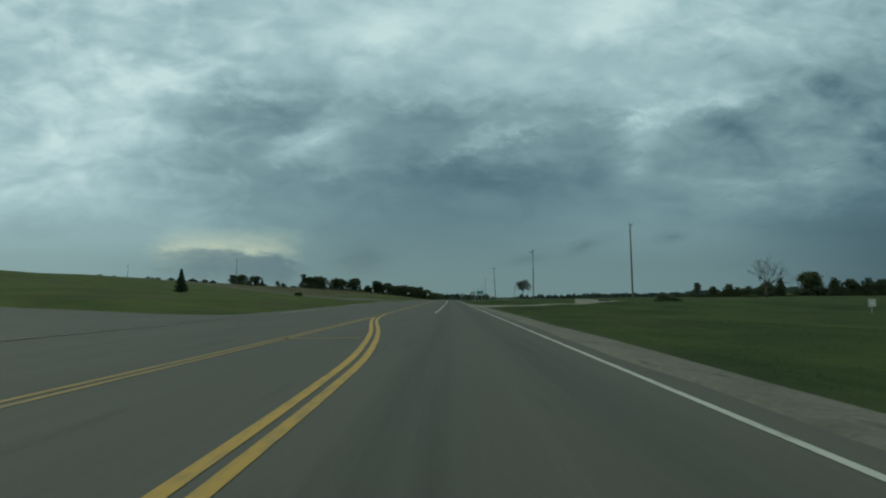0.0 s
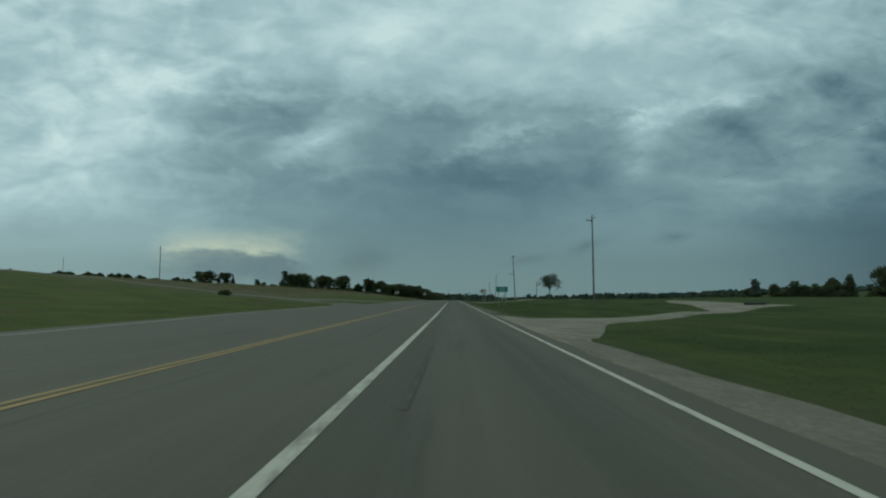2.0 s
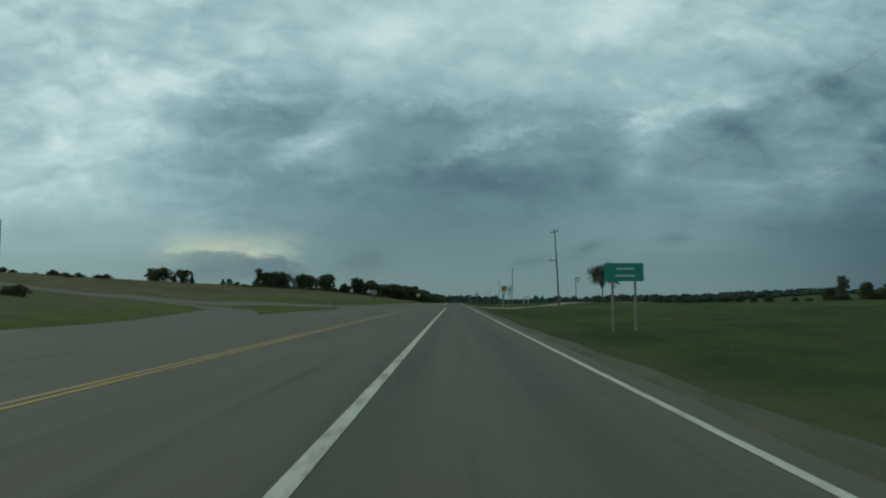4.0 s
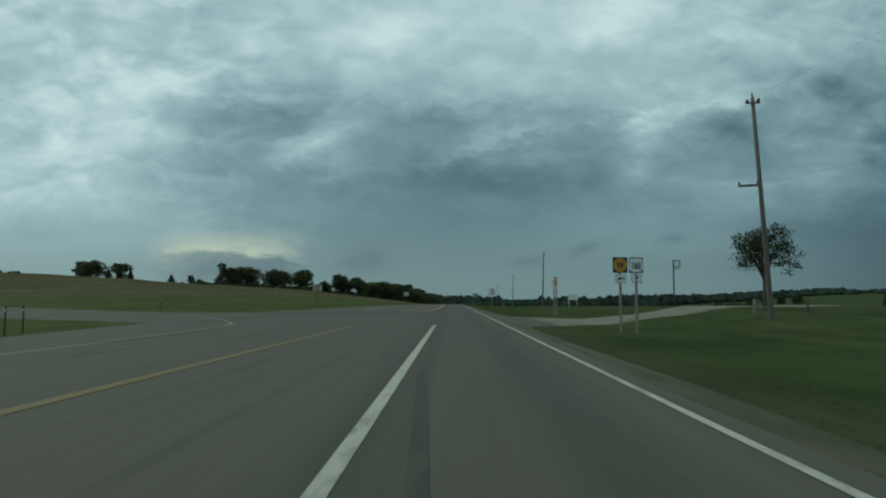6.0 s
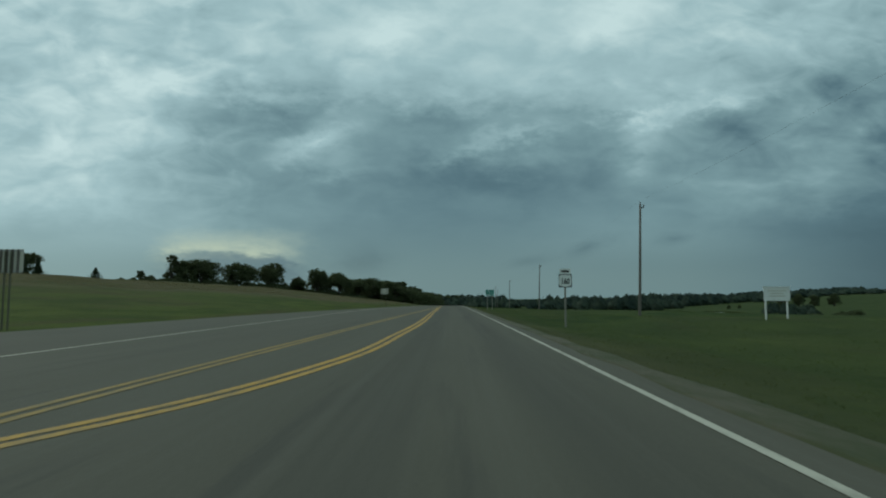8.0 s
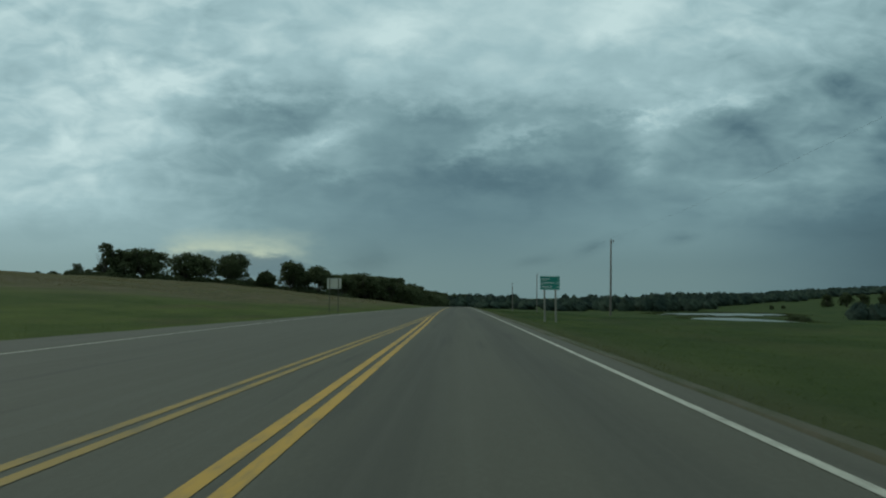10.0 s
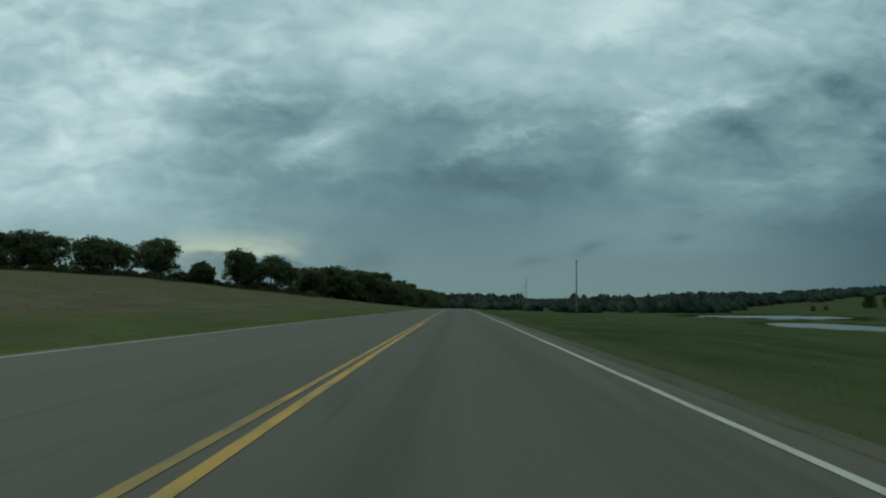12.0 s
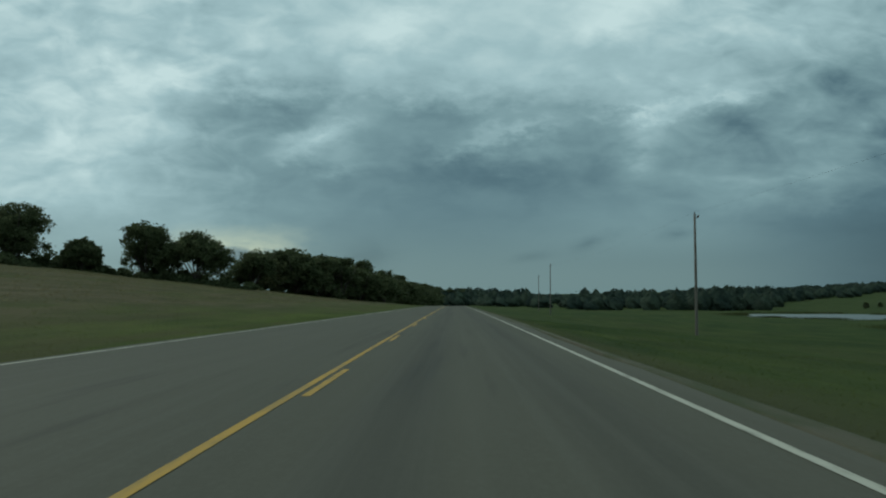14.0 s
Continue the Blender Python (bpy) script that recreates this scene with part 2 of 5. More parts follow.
def asphalt_paint(n, geo, pos):
    grain = n.noise(pos, 22.0, 4.0, 0.7)
    patch = n.noise(n.scaled(pos, 0.5, 0.07, 1.0), 1.0, 5.0, 0.6)
    col = n.mix(patch, (0.0745, 0.070, 0.0525), (0.104, 0.098, 0.0745))
    col = n.mix(n.math("MULTIPLY", n.smooth(grain, 0.45, 0.75), 0.35), col, (0.142, 0.135, 0.105))
    # oil and rubber darken the wheel paths of the lane
    sep = n.add("ShaderNodeSeparateXYZ")
    n.link(pos, sep.inputs[0])
    wob = n.math("ADD", sep.outputs[0], n.math("MULTIPLY", n.math("SUBTRACT", n.noise(n.scaled(pos, 0.3, 0.05, 1), 1.0), 0.5), 0.8))
    dark = None
    for centre in (-0.75, 1.35):
        d = n.math("ABSOLUTE", n.math("SUBTRACT", wob, centre))
        s = n.math("SUBTRACT", 1.0, n.smooth(d, 0.15, 0.75))
        dark = s if dark is None else n.math("ADD", dark, s, clamp=True)
    col = n.mix(n.math("MULTIPLY", dark, n.math("MULTIPLY", patch, 0.75)), col, (0.052, 0.050, 0.042))
    smear = n.noise(n.scaled(pos, 1.6, 0.10, 1.0), 1.0, 4.0, 0.6)
    col = n.mix(n.math("MULTIPLY", n.smooth(smear, 0.55, 0.72), 0.45), col, (0.050, 0.048, 0.042))
    stain_x = n.math("DIVIDE", n.math("ADD", sep.outputs[0], 10.0), 9.0)
    stain_y = n.math("DIVIDE", n.math("SUBTRACT", sep.outputs[1], 236.0), 6.5)
    r2 = n.math("ADD", n.math("MULTIPLY", stain_x, stain_x), n.math("MULTIPLY", stain_y, stain_y))
    stain = n.math("MULTIPLY", n.math("EXPONENT", n.math("MULTIPLY", r2, -1.0)), n.math("ADD", patch, 0.25))
    col = n.mix(n.math("MULTIPLY", stain, 0.6, True), col, (0.050, 0.048, 0.042))
    for cx, cy, wide, reach in ((-0.85, 413.5, 0.13, 2.6), (-0.55, 414.5, 0.11, 3.4), (-0.7, 420.0, 0.16, 3.0)):
        ax = n.math("DIVIDE", n.math("SUBTRACT", n.math("SUBTRACT", sep.outputs[0], cx), n.math("MULTIPLY", n.math("SUBTRACT", sep.outputs[1], cy), 0.03)), wide)
        ay = n.math("DIVIDE", n.math("SUBTRACT", sep.outputs[1], cy), reach)
        spot = n.math("EXPONENT", n.math("MULTIPLY", n.math("ADD", n.math("MULTIPLY", ax, ax), n.math("MULTIPLY", ay, ay)), -1.0))
        col = n.mix(n.math("MULTIPLY", spot, 0.55, True), col, (0.046, 0.045, 0.040))
    streak = n.noise(n.scaled(pos, 3.4, 0.035, 1.0), 1.0, 5.0, 0.62)
    col = n.mix(n.math("MULTIPLY", n.smooth(streak, 0.42, 0.70), 0.24), col, (0.126, 0.120, 0.096))
    return col


def worn_paint(colour, bare):
    def paint(n, geo, pos):
        wear = n.noise(n.scaled(pos, 5.0, 1.2, 1.0), 1.0, 6.0, 0.7)
        large = n.noise(n.scaled(pos, 0.6, 0.1, 1.0), 1.0, 3.0)
        f = n.smooth(n.math("ADD", wear, n.math("MULTIPLY", large, 0.4)), 0.62, 0.92)
        return n.mix(n.math("MULTIPLY", f, 0.8), colour, bare)
    return paint


def turf(n, pos):
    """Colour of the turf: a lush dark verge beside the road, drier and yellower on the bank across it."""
    sep = n.add("ShaderNodeSeparateXYZ")
    n.link(pos, sep.inputs[0])
    wide = n.noise(pos, 0.030, 4.0, 0.6)
    mid = n.noise(n.scaled(pos, 1.0, 0.55, 1.0), 0.22, 6.0, 0.65)
    tuft = n.noise(n.scaled(pos, 1.0, 1.0, 0.3), 1.6, 5.0, 0.68)
    lush = n.mix(n.smooth(mid, 0.32, 0.68), (0.024, 0.042, 0.014), (0.049, 0.070, 0.021))
    dry = n.mix(n.smooth(mid, 0.30, 0.70), (0.043, 0.062, 0.016), (0.080, 0.098, 0.026))
    col = n.mix(n.smooth(sep.outputs[0], -6.0, 4.0), dry, lush)
    col = n.mix(n.math("MULTIPLY", n.smooth(wide, 0.42, 0.64), 0.35), col, (0.072, 0.082, 0.030))
    col = n.mix(n.math("MULTIPLY", n.smooth(tuft, 0.50, 0.74), 0.45), col, (0.024, 0.038, 0.012))
    col = n.mix(n.math("MULTIPLY", n.smooth(n.math("SUBTRACT", 1.0, tuft), 0.56, 0.76), 0.35), col, (0.088, 0.100, 0.034))
    rust = n.noise(n.scaled(pos, 0.22, 0.045, 1.0), 1.0, 6.0, 0.66)
    col = n.mix(n.math("MULTIPLY", n.smooth(rust, 0.50, 0.64), n.mix(n.smooth(sep.outputs[0], -8.0, 3.0), (0.55, 0.55, 0.55), (0.20, 0.20, 0.20))), col, (0.074, 0.060, 0.034))
    swath = n.noise(n.scaled(pos, 0.55, 0.06, 1.0), 1.0, 5.0, 0.6)
    col = n.mix(n.math("MULTIPLY", n.smooth(swath, 0.54, 0.68), 0.30), col, (0.098, 0.112, 0.034))
    # dusty, thinner turf within a few metres of the asphalt
    near = n.math("MULTIPLY", n.math("SUBTRACT", 1.0, n.smooth(n.math("ADD", sep.outputs[0], n.math("MULTIPLY", mid, -3.0)), 1.8, 4.6)), n.smooth(sep.outputs[0], 2.0, 3.0))
    col = n.mix(n.math("MULTIPLY", near, 0.5), col, (0.074, 0.070, 0.038))
    return col, sep, mid


def blade_paint(n, geo, pos):
    col, sep, mid = turf(n, pos)
    r = n.add("ShaderNodeNewGeometry").outputs["Random Per Island"]
    lit = n.add("ShaderNodeVectorMath", operation="SCALE")
    n.link(n.mix(n.math("MULTIPLY", n.math("SUBTRACT", r, 0.3), 0.28, True), col, (0.115, 0.135, 0.048)), lit.inputs[0])
    lit.inputs["Scale"].default_value = 1.65
    return lit.outputs[0]


def grass_paint(n, geo, pos):
    col, sep, mid = turf(n, pos)
    # the unmown slope beyond the verge carries tall ripe seed heads
    edge = n.math("ADD", sep.outputs[0], n.math("MULTIPLY", n.math("SUBTRACT", mid, 0.5), 7.0))
    inner = n.math("ADD", n.math("MULTIPLY", edge, -1.0), n.math("MULTIPLY", n.smooth(sep.outputs[1], 315.0, 400.0), 24.0))
    ripe = n.math("MULTIPLY", n.smooth(inner, 32.0, 46.0), n.smooth(sep.outputs[1], 150.0, 235.0))
    streak = n.noise(n.scaled(pos, 0.5, 0.12, 0.5), 1.0, 6.0, 0.7)
    tan = n.mix(n.smooth(streak, 0.34, 0.66), (0.066, 0.064, 0.030), (0.118, 0.094, 0.058))
    clump = n.smooth(n.noise(n.scaled(pos, 0.16, 0.05, 0.5), 1.0, 6.0, 0.66), 0.36, 0.56)
    return n.mix(n.math("MULTIPLY", ripe, n.math("ADD", 0.45, n.math("MULTIPLY", clump, 0.5))), col, tan)


def grass_bump(n, geo, pos):
    return n.noise(pos, 3.0, 6.0, 0.7), 0.45, 0.2


def gravel_paint(n, geo, pos):
    v = n.add("ShaderNodeTexVoronoi")
    n.link(pos, v.inputs["Vector"])
    v.inputs["Scale"].default_value = 14.0
    stone = n.mix(v.outputs["Color"], (0.165, 0.146, 0.110), (0.285, 0.258, 0.198))
    patch = n.noise(pos, 0.5, 5.0, 0.65)
    col = n.mix(n.math("MULTIPLY", n.smooth(patch, 0.4, 0.7), 0.65), stone, (0.105, 0.094, 0.064))
    return n.mix(n.smooth(n.noise(pos, 1.3, 5.0, 0.7), 0.62, 0.76), col, (0.050, 0.062, 0.014))


def shoulder_paint(n, geo, pos):
    col = gravel_paint(n, geo, pos)
    worn = n.noise(n.scaled(pos, 0.9, 0.12, 1.0), 1.0, 5.0, 0.65)
    col = n.mix(n.math("ADD", 0.10, n.math("MULTIPLY", worn, 0.6), True), col, (0.104, 0.098, 0.072))
    return n.mix(n.smooth(n.noise(n.scaled(pos, 1.0, 0.25, 1.0), 1.1, 6.0, 0.7), 0.58, 0.74), col, (0.056, 0.062, 0.026))


def gravel_bump(n, geo, pos):
    return n.noise(pos, 16.0, 5.0, 0.7), 0.8, 0.05


def wood_paint(n, geo, pos):
    g = n.noise(n.scaled(geo, 9.0, 9.0, 0.6), 1.0, 6.0, 0.65)
    return n.mix(g, (0.075, 0.066, 0.055), (0.165, 0.148, 0.125))


def post_paint(n, geo, pos):
    g = n.noise(n.scaled(geo, 12.0, 12.0, 0.8), 1.0, 5.0, 0.65)
    return n.mix(g, (0.15, 0.145, 0.118), (0.25, 0.24, 0.20))


def sheet(colour, dirt=0.25):
    def paint(n, geo, pos):
        g = n.noise(n.scaled(geo, 3.0, 3.0, 1.0), 1.4, 6.0, 0.65)
        low = tuple(c * 0.55 + 0.02 for c in colour)
        return n.mix(n.math("MULTIPLY", n.smooth(g, 0.45, 0.8), dirt), colour, low)
    return paint


def leaf_paint(dark, light):
    def paint(n, geo, pos):
        r = n.add("ShaderNodeNewGeometry").outputs["Random Per Island"]
        tree = n.add("ShaderNodeObjectInfo").outputs["Random"]
        c = n.mix(r, dark, light)
        return n.mix(n.math("MULTIPLY", tree, 0.4), c, tuple((a + b) * 0.36 for a, b in zip(dark, light)))
    return paint


def woods_paint(n, geo, pos):
    """Dark crowns that differ tree by tree, with paler tufts; distance haze is mixed in as blue-green."""
    col = n.mix(n.smooth(n.noise(pos, 0.075, 2.0, 0.5), 0.38, 0.62), (0.025, 0.038, 0.031), (0.047, 0.064, 0.045))
    return n.mix(n.math("MULTIPLY", n.smooth(n.noise(pos, 0.5, 4.0, 0.6), 0.45, 0.7), 0.4), col, (0.020, 0.030, 0.027))


RUBBER = material("tyre_rubber_smear", lambda n, g, p: n.mix(n.smooth(n.noise(n.scaled(p, 3.0, 0.7, 1.0), 1.6, 5.0, 0.68), 0.40, 0.72), (0.050, 0.048, 0.039), (0.074, 0.070, 0.054)), 0.9)
DIRT = material("dirt_edge", lambda n, g, p: n.mix(n.smooth(n.noise(n.scaled(p, 1.0, 0.35, 1.0), 1.1, 6.0, 0.7), 0.34, 0.66), (0.096, 0.086, 0.056), (0.052, 0.060, 0.024)), 0.95, 0.0, lambda n, g, p: (n.noise(p, 14.0, 5.0, 0.7), 0.7, 0.05))
ASPHALT = material("asphalt", asphalt_paint, 0.85, 0.0, lambda n, g, p: (n.noise(p, 60.0, 3.0, 0.7), 0.35, 0.01), 0.14)
WHITE_PAINT = material("white_road_paint", worn_paint((0.42, 0.40, 0.32), (0.15, 0.14, 0.11)), 0.7)
WORN_WHITE = material("worn_white_road_paint", worn_paint((0.27, 0.26, 0.21), (0.13, 0.12, 0.09)), 0.75)
WORN_YELLOW = material("faded_yellow_road_paint", worn_paint((0.16, 0.115, 0.035), (0.10, 0.09, 0.06)), 0.75)
YELLOW_PAINT = material("yellow_road_paint", worn_paint((0.42, 0.24, 0.036), (0.17, 0.13, 0.06)), 0.7)
OLD_YELLOW = material("old_yellow_road_paint", worn_paint((0.27, 0.175, 0.042), (0.13, 0.11, 0.06)), 0.75)
GRASS = material("grass_ground", grass_paint, 0.95, 0.0, grass_bump, 0.04)
GRAVEL = material("gravel", gravel_paint, 0.95, 0.0, gravel_bump, 0.12)
WOOD = material("weathered_pole_wood", wood_paint, 0.9, 0.0, lambda n, g, p: (n.noise(n.scaled(g, 30, 30, 1), 1.0, 4), 0.5, 0.02))
POST = material("grey_post_timber", post_paint, 0.9)
OLD_POST = material("old_brown_post_timber", lambda n, g, p: n.mix(n.noise(n.scaled(g, 12.0, 12.0, 0.8), 1.0, 5.0, 0.65), (0.066, 0.066, 0.044), (0.125, 0.118, 0.082)), 0.9)
STEEL = material("galvanised_steel", sheet((0.36, 0.37, 0.37)), 0.45, 0.7)
BACKING = material("sign_back_aluminium", sheet((0.50, 0.48, 0.40), 0.35), 0.6, 0.2)
GREEN_SIGN = material("green_sign_sheeting", sheet((0.012, 0.195, 0.155), 0.2), 0.5)
WHITE_SIGN = material("white_sign_sheeting", sheet((0.66, 0.67, 0.64), 0.2), 0.5)
BLACK_SIGN = material("black_sign_sheeting", sheet((0.018, 0.018, 0.020), 0.1), 0.5)
YELLOW_SIGN = material("sunflower_yellow_sheeting", sheet((0.50, 0.235, 0.035), 0.45), 0.5)
RUST = material("dark_rusted_steel", sheet((0.055, 0.05, 0.045), 0.5), 0.8, 0.2)
GLASSY = material("brown_insulator_glaze", sheet((0.10, 0.06, 0.04), 0.2), 0.25)
CABLE = material("weathered_cable", sheet((0.05, 0.05, 0.05), 0.2), 0.6)
BARK = material("bark", lambda n, g, p: n.mix(n.noise(n.scaled(g, 4, 4, 1), 2.0, 5), (0.045, 0.038, 0.030), (0.11, 0.095, 0.075)), 0.95)
OAK_LEAF = material("oak_leaves", leaf_paint((0.048, 0.066, 0.032), (0.130, 0.150, 0.074)), 0.7, gloss=0.05, lawn=True)
SILVER_LEAF = material("silvery_leaves", leaf_paint((0.10, 0.115, 0.085), (0.20, 0.215, 0.165)), 0.7, gloss=0.05, lawn=True)
PALE_LEAF = material("dusty_green_leaves", leaf_paint((0.034, 0.046, 0.024), (0.090, 0.104, 0.052)), 0.7, gloss=0.05, lawn=True)
SPRUCE_LEAF = material("cedar_needles", leaf_paint((0.036, 0.054, 0.032), (0.084, 0.104, 0.058)), 0.8, gloss=0.05, lawn=True)
WOODS_LEAF = material("hazed_distant_woods", woods_paint, 0.9, gloss=0.03)
BLADE = material("grass_blades", blade_paint, 0.8, gloss=0.04, lawn=True)
REED = material("reed_blades", leaf_paint((0.030, 0.046, 0.016), (0.085, 0.088, 0.034)), 0.8, gloss=0.06)
RIPE = material("ripe_grass_blades", leaf_paint((0.125, 0.116, 0.052), (0.205, 0.170, 0.092)), 0.8, gloss=0.04, lawn=True)
SHOULDER = material("dusty_shoulder_gravel", shoulder_paint, 0.95, 0.0, gravel_bump, 0.12)


def water_material():
    m = bpy.data.materials.new("pond_water")
    m.use_nodes = True
    n = Nodes(m.node_tree)
    b = n.add("ShaderNodeBsdfPrincipled")
    b.inputs["Base Color"].default_value = (0.12, 0.125, 0.11, 1)
    b.inputs["Roughness"].default_value = 0.28
    b.inputs["IOR"].default_value = 1.33
    bump = n.add("ShaderNodeBump")
    bump.inputs["Strength"].default_value = 0.12
    bump.inputs["Distance"].default_value = 0.05
    pos = n.add("ShaderNodeNewGeometry").outputs["Position"]
    n.link(n.noise(pos, 2.5, 3.0), bump.inputs["Height"])
    n.link(bump.outputs[0], b.inputs["Normal"])
    out = n.add("ShaderNodeOutputMaterial")
    n.link(b.outputs[0], out.inputs[0])
    return m


WATER = water_material()


# ---------------------------------------------------------------- mesh helpers
def mesh_of(name, verts, faces, mat, smooth=False):
    me = bpy.data.meshes.new(name)
    me.from_pydata([tuple(map(float, v)) for v in verts], [], [tuple(map(int, f)) for f in faces])
    me.materials.append(mat)
    if smooth:
        me.polygons.foreach_set("use_smooth", [True] * len(me.polygons))
    me.update()
    return me


def quads_mesh(name, corners, mat):
    """A mesh of loose four-cornered leaves from an array (n, 4, 3)."""
    k = len(corners)
    me = bpy.data.meshes.new(name)
    me.vertices.add(k * 4)
    me.vertices.foreach_set("co", np.asarray(corners, dtype=np.float32).reshape(-1))
    me.loops.add(k * 4)
    me.loops.foreach_set("vertex_index", np.arange(k * 4, dtype=np.int32))
    me.polygons.add(k)
    me.polygons.foreach_set("loop_start", np.arange(0, k * 4, 4, dtype=np.int32))
    me.materials.append(mat)
    me.update(calc_edges=True)
    me.validate()
    return me


def tris_mesh(name, corners, mat):
    k = len(corners)
    me = bpy.data.meshes.new(name)
    me.vertices.add(k * 3)
    me.vertices.foreach_set("co", np.asarray(corners, dtype=np.float32).reshape(-1))
    me.loops.add(k * 3)
    me.loops.foreach_set("vertex_index", np.arange(k * 3, dtype=np.int32))
    me.polygons.add(k)
    me.polygons.foreach_set("loop_start", np.arange(0, k * 3, 3, dtype=np.int32))
    me.materials.append(mat)
    me.update(calc_edges=True)
    me.validate()
    return me


def part(name, bm, mat, parent, label=""):
    me = bpy.data.meshes.new(name)
    bm.to_mesh(me)
    bm.free()
    me.materials.append(mat)
    ob = new(name, me)
    ob.parent = parent
    return tagged(ob, label)


def part_mesh(name, me, parent, label=""):
    ob = new(name, me)
    ob.parent = parent
    return tagged(ob, label)


def thing(name, m, label, category, group="", kind=""):
    ob = new(name)
    ob.empty_display_size = 0.3
    ob.matrix_world = m
    return tagged(ob, label, category, group, kind)


def box(cx, cy, cz, sx, sy, sz, bevel=0.0):
    bm = bmesh.new()
    bmesh.ops.create_cube(bm, size=1.0, matrix=Matrix.Translation((cx, cy, cz)) @ Matrix.Diagonal((sx, sy, sz, 1)))
    if bevel:
        bmesh.ops.bevel(bm, geom=bm.edges[:], offset=bevel, segments=2, affect="EDGES", profile=0.6)
    return bm


def tube(points, radii, sides=10, caps=True):
    """A round tapered tube along points."""
    bm = bmesh.new()
    rings = []
    for i, (p, r) in enumerate(zip(points, radii)):
        p = Vector(p)
        a = Vector(points[max(i - 1, 0)])
        b = Vector(points[min(i + 1, len(points) - 1)])
        d = (b - a).normalized()
        side = d.cross(Vector((0.31, 0.95, 0.05))).normalized()
        other = d.cross(side)
        rings.append([bm.verts.new(p + (side * math.cos(k * math.tau / sides) + other * math.sin(k * math.tau / sides)) * r)
                      for k in range(sides)])
    for r0, r1 in zip(rings, rings[1:]):
        for k in range(sides):
            f = bm.faces.new((r0[k], r0[(k + 1) % sides], r1[(k + 1) % sides], r1[k]))
            f.smooth = True
    if caps:
        bm.faces.new(rings[0])
        bm.faces.new(list(reversed(rings[-1])))
    bmesh.ops.recalc_face_normals(bm, faces=bm.faces[:])
    return bm


def plate(outline, depth, y0=0.0):
    """A flat plate in the xz plane with this outline; its face looks to -y at y0, its back lies at y0 + depth."""
    bm = bmesh.new()
    front = [bm.verts.new((x, y0, z)) for x, z in outline]
    back = [bm.verts.new((x, y0 + depth, z)) for x, z in outline]
    bm.faces.new(front)
    bm.faces.new(list(reversed(back)))
    k = len(outline)
    for i in range(k):
        bm.faces.new((front[i], back[i], back[(i + 1) % k], front[(i + 1) % k]))
    bmesh.ops.recalc_face_normals(bm, faces=bm.faces[:])
    return bm


def rounded(w, h, r, cx=0.0, cz=0.0, steps=5):
    pts = []
    for sx, sz, a0 in ((1, 1, 0), (-1, 1, 90), (-1, -1, 180), (1, -1, 270)):
        for i in range(steps + 1):
            a = radians(a0 + 90 * i / steps)
            pts.append((cx + sx * (w / 2 - r) + r * math.cos(a), cz + sz * (h / 2 - r) + r * math.sin(a)))
    return pts


def lettering(name, text, size, mat, parent, x, y, z, squeeze=1.0, align="CENTER", bold=0.0):
    """Raised letters that face -y; x is their middle (or left end), z their foot."""
    curve = bpy.data.curves.new("lettering", "FONT")
    curve.body, curve.size, curve.align_x, curve.extrude, curve.resolution_u, curve.offset = text, size, align, 0.001, 3, bold
    tmp = new("lettering_source", curve)
    me = bpy.data.meshes.new_from_object(tmp.evaluated_get(bpy.context.evaluated_depsgraph_get()))
    bpy.data.objects.remove(tmp)
    me.transform(Matrix.Translation((x, y, z)) @ pose(0, 0, 0, 90) @ Matrix.Diagonal((squeeze, 1, 1, 1)))
    me.materials.clear()
    me.materials.append(mat)
    return part_mesh(name, me, parent)


# ---------------------------------------------------------------- the lie of the land
def road_z(y):
    y = np.asarray(y, dtype=float)
    d = np.clip(y - 250, 0, 450)
    e = np.clip(y - 700, 0, 120)
    return -d * d / 41000 - e * 0.018


LEFT_Y = (-200, 0, 38, 60, 85, 115, 150, 166, 200, 244, 255, 290, 335, 365, 393, 419, 454, 520, 900)
LEFT_X = (-13, -14, -15, -15, -15.6, -17, -17.4, -15, -14, -18.0, -16.6, -15.3, -12.2, -10.4, -9.6, -8.7, -7.8, -7.4, -7.4)
RIGHT_EDGE = 3.0
RX = (4, 10, 20, 70, 180, 400, 1200, 5000)
RY = (-100, 30, 72, 87, 148, 212, 294, 374, 456, 560, 800, 1400, 5000)
RZ = np.array((
    (-.15, -.2, -.3, 1.0, 2.0, 1, 0, 0),
    (-.15, -.1, .1, 1.2, 2.0, 1, 0, 0),
    (-.15, .22, .45, 1.4, 2.0, 1, 0, 0),
    (-.15, -.3, -.4, 1.4, 2.0, 1, 0, 0),
    (-.15, .06, .4, 1.2, 1.6, 1, 0, 0),
    (-.15, -.35, .55, 1.0, 1.0, 1, 0, 5),
    (-.2, -.38, .0, -.7, -.3, 0, 1, 4),
    (-.5, -.72, -1.1, -3.0, -2.0, 0, 3, 8),
    (-1.2, -1.8, -2.8, -4.7, -6.0, -1, 8, 22),
    (-2.5, -3.1, -4.2, -6.2, -8.0, -1, 14, 45),
    (-6.8, -6.9, -7, -8.2, -7.8, -4, 24, 70),
    (-7, -7, -7, -6, -5, 1, 26, 70),
    (-9, -9, -9, -8, -6, -2, 8, 50)))
# ponds: middle, half widths, water level
PONDS = [(90, 498, 12.5, 28, -5.8), (141, 634, 29, 32, -7.4)]


def soft_step(v, a, b):
    t = np.clip((v - a) / (b - a), 0, 1)
    return t * t * (3 - 2 * t)


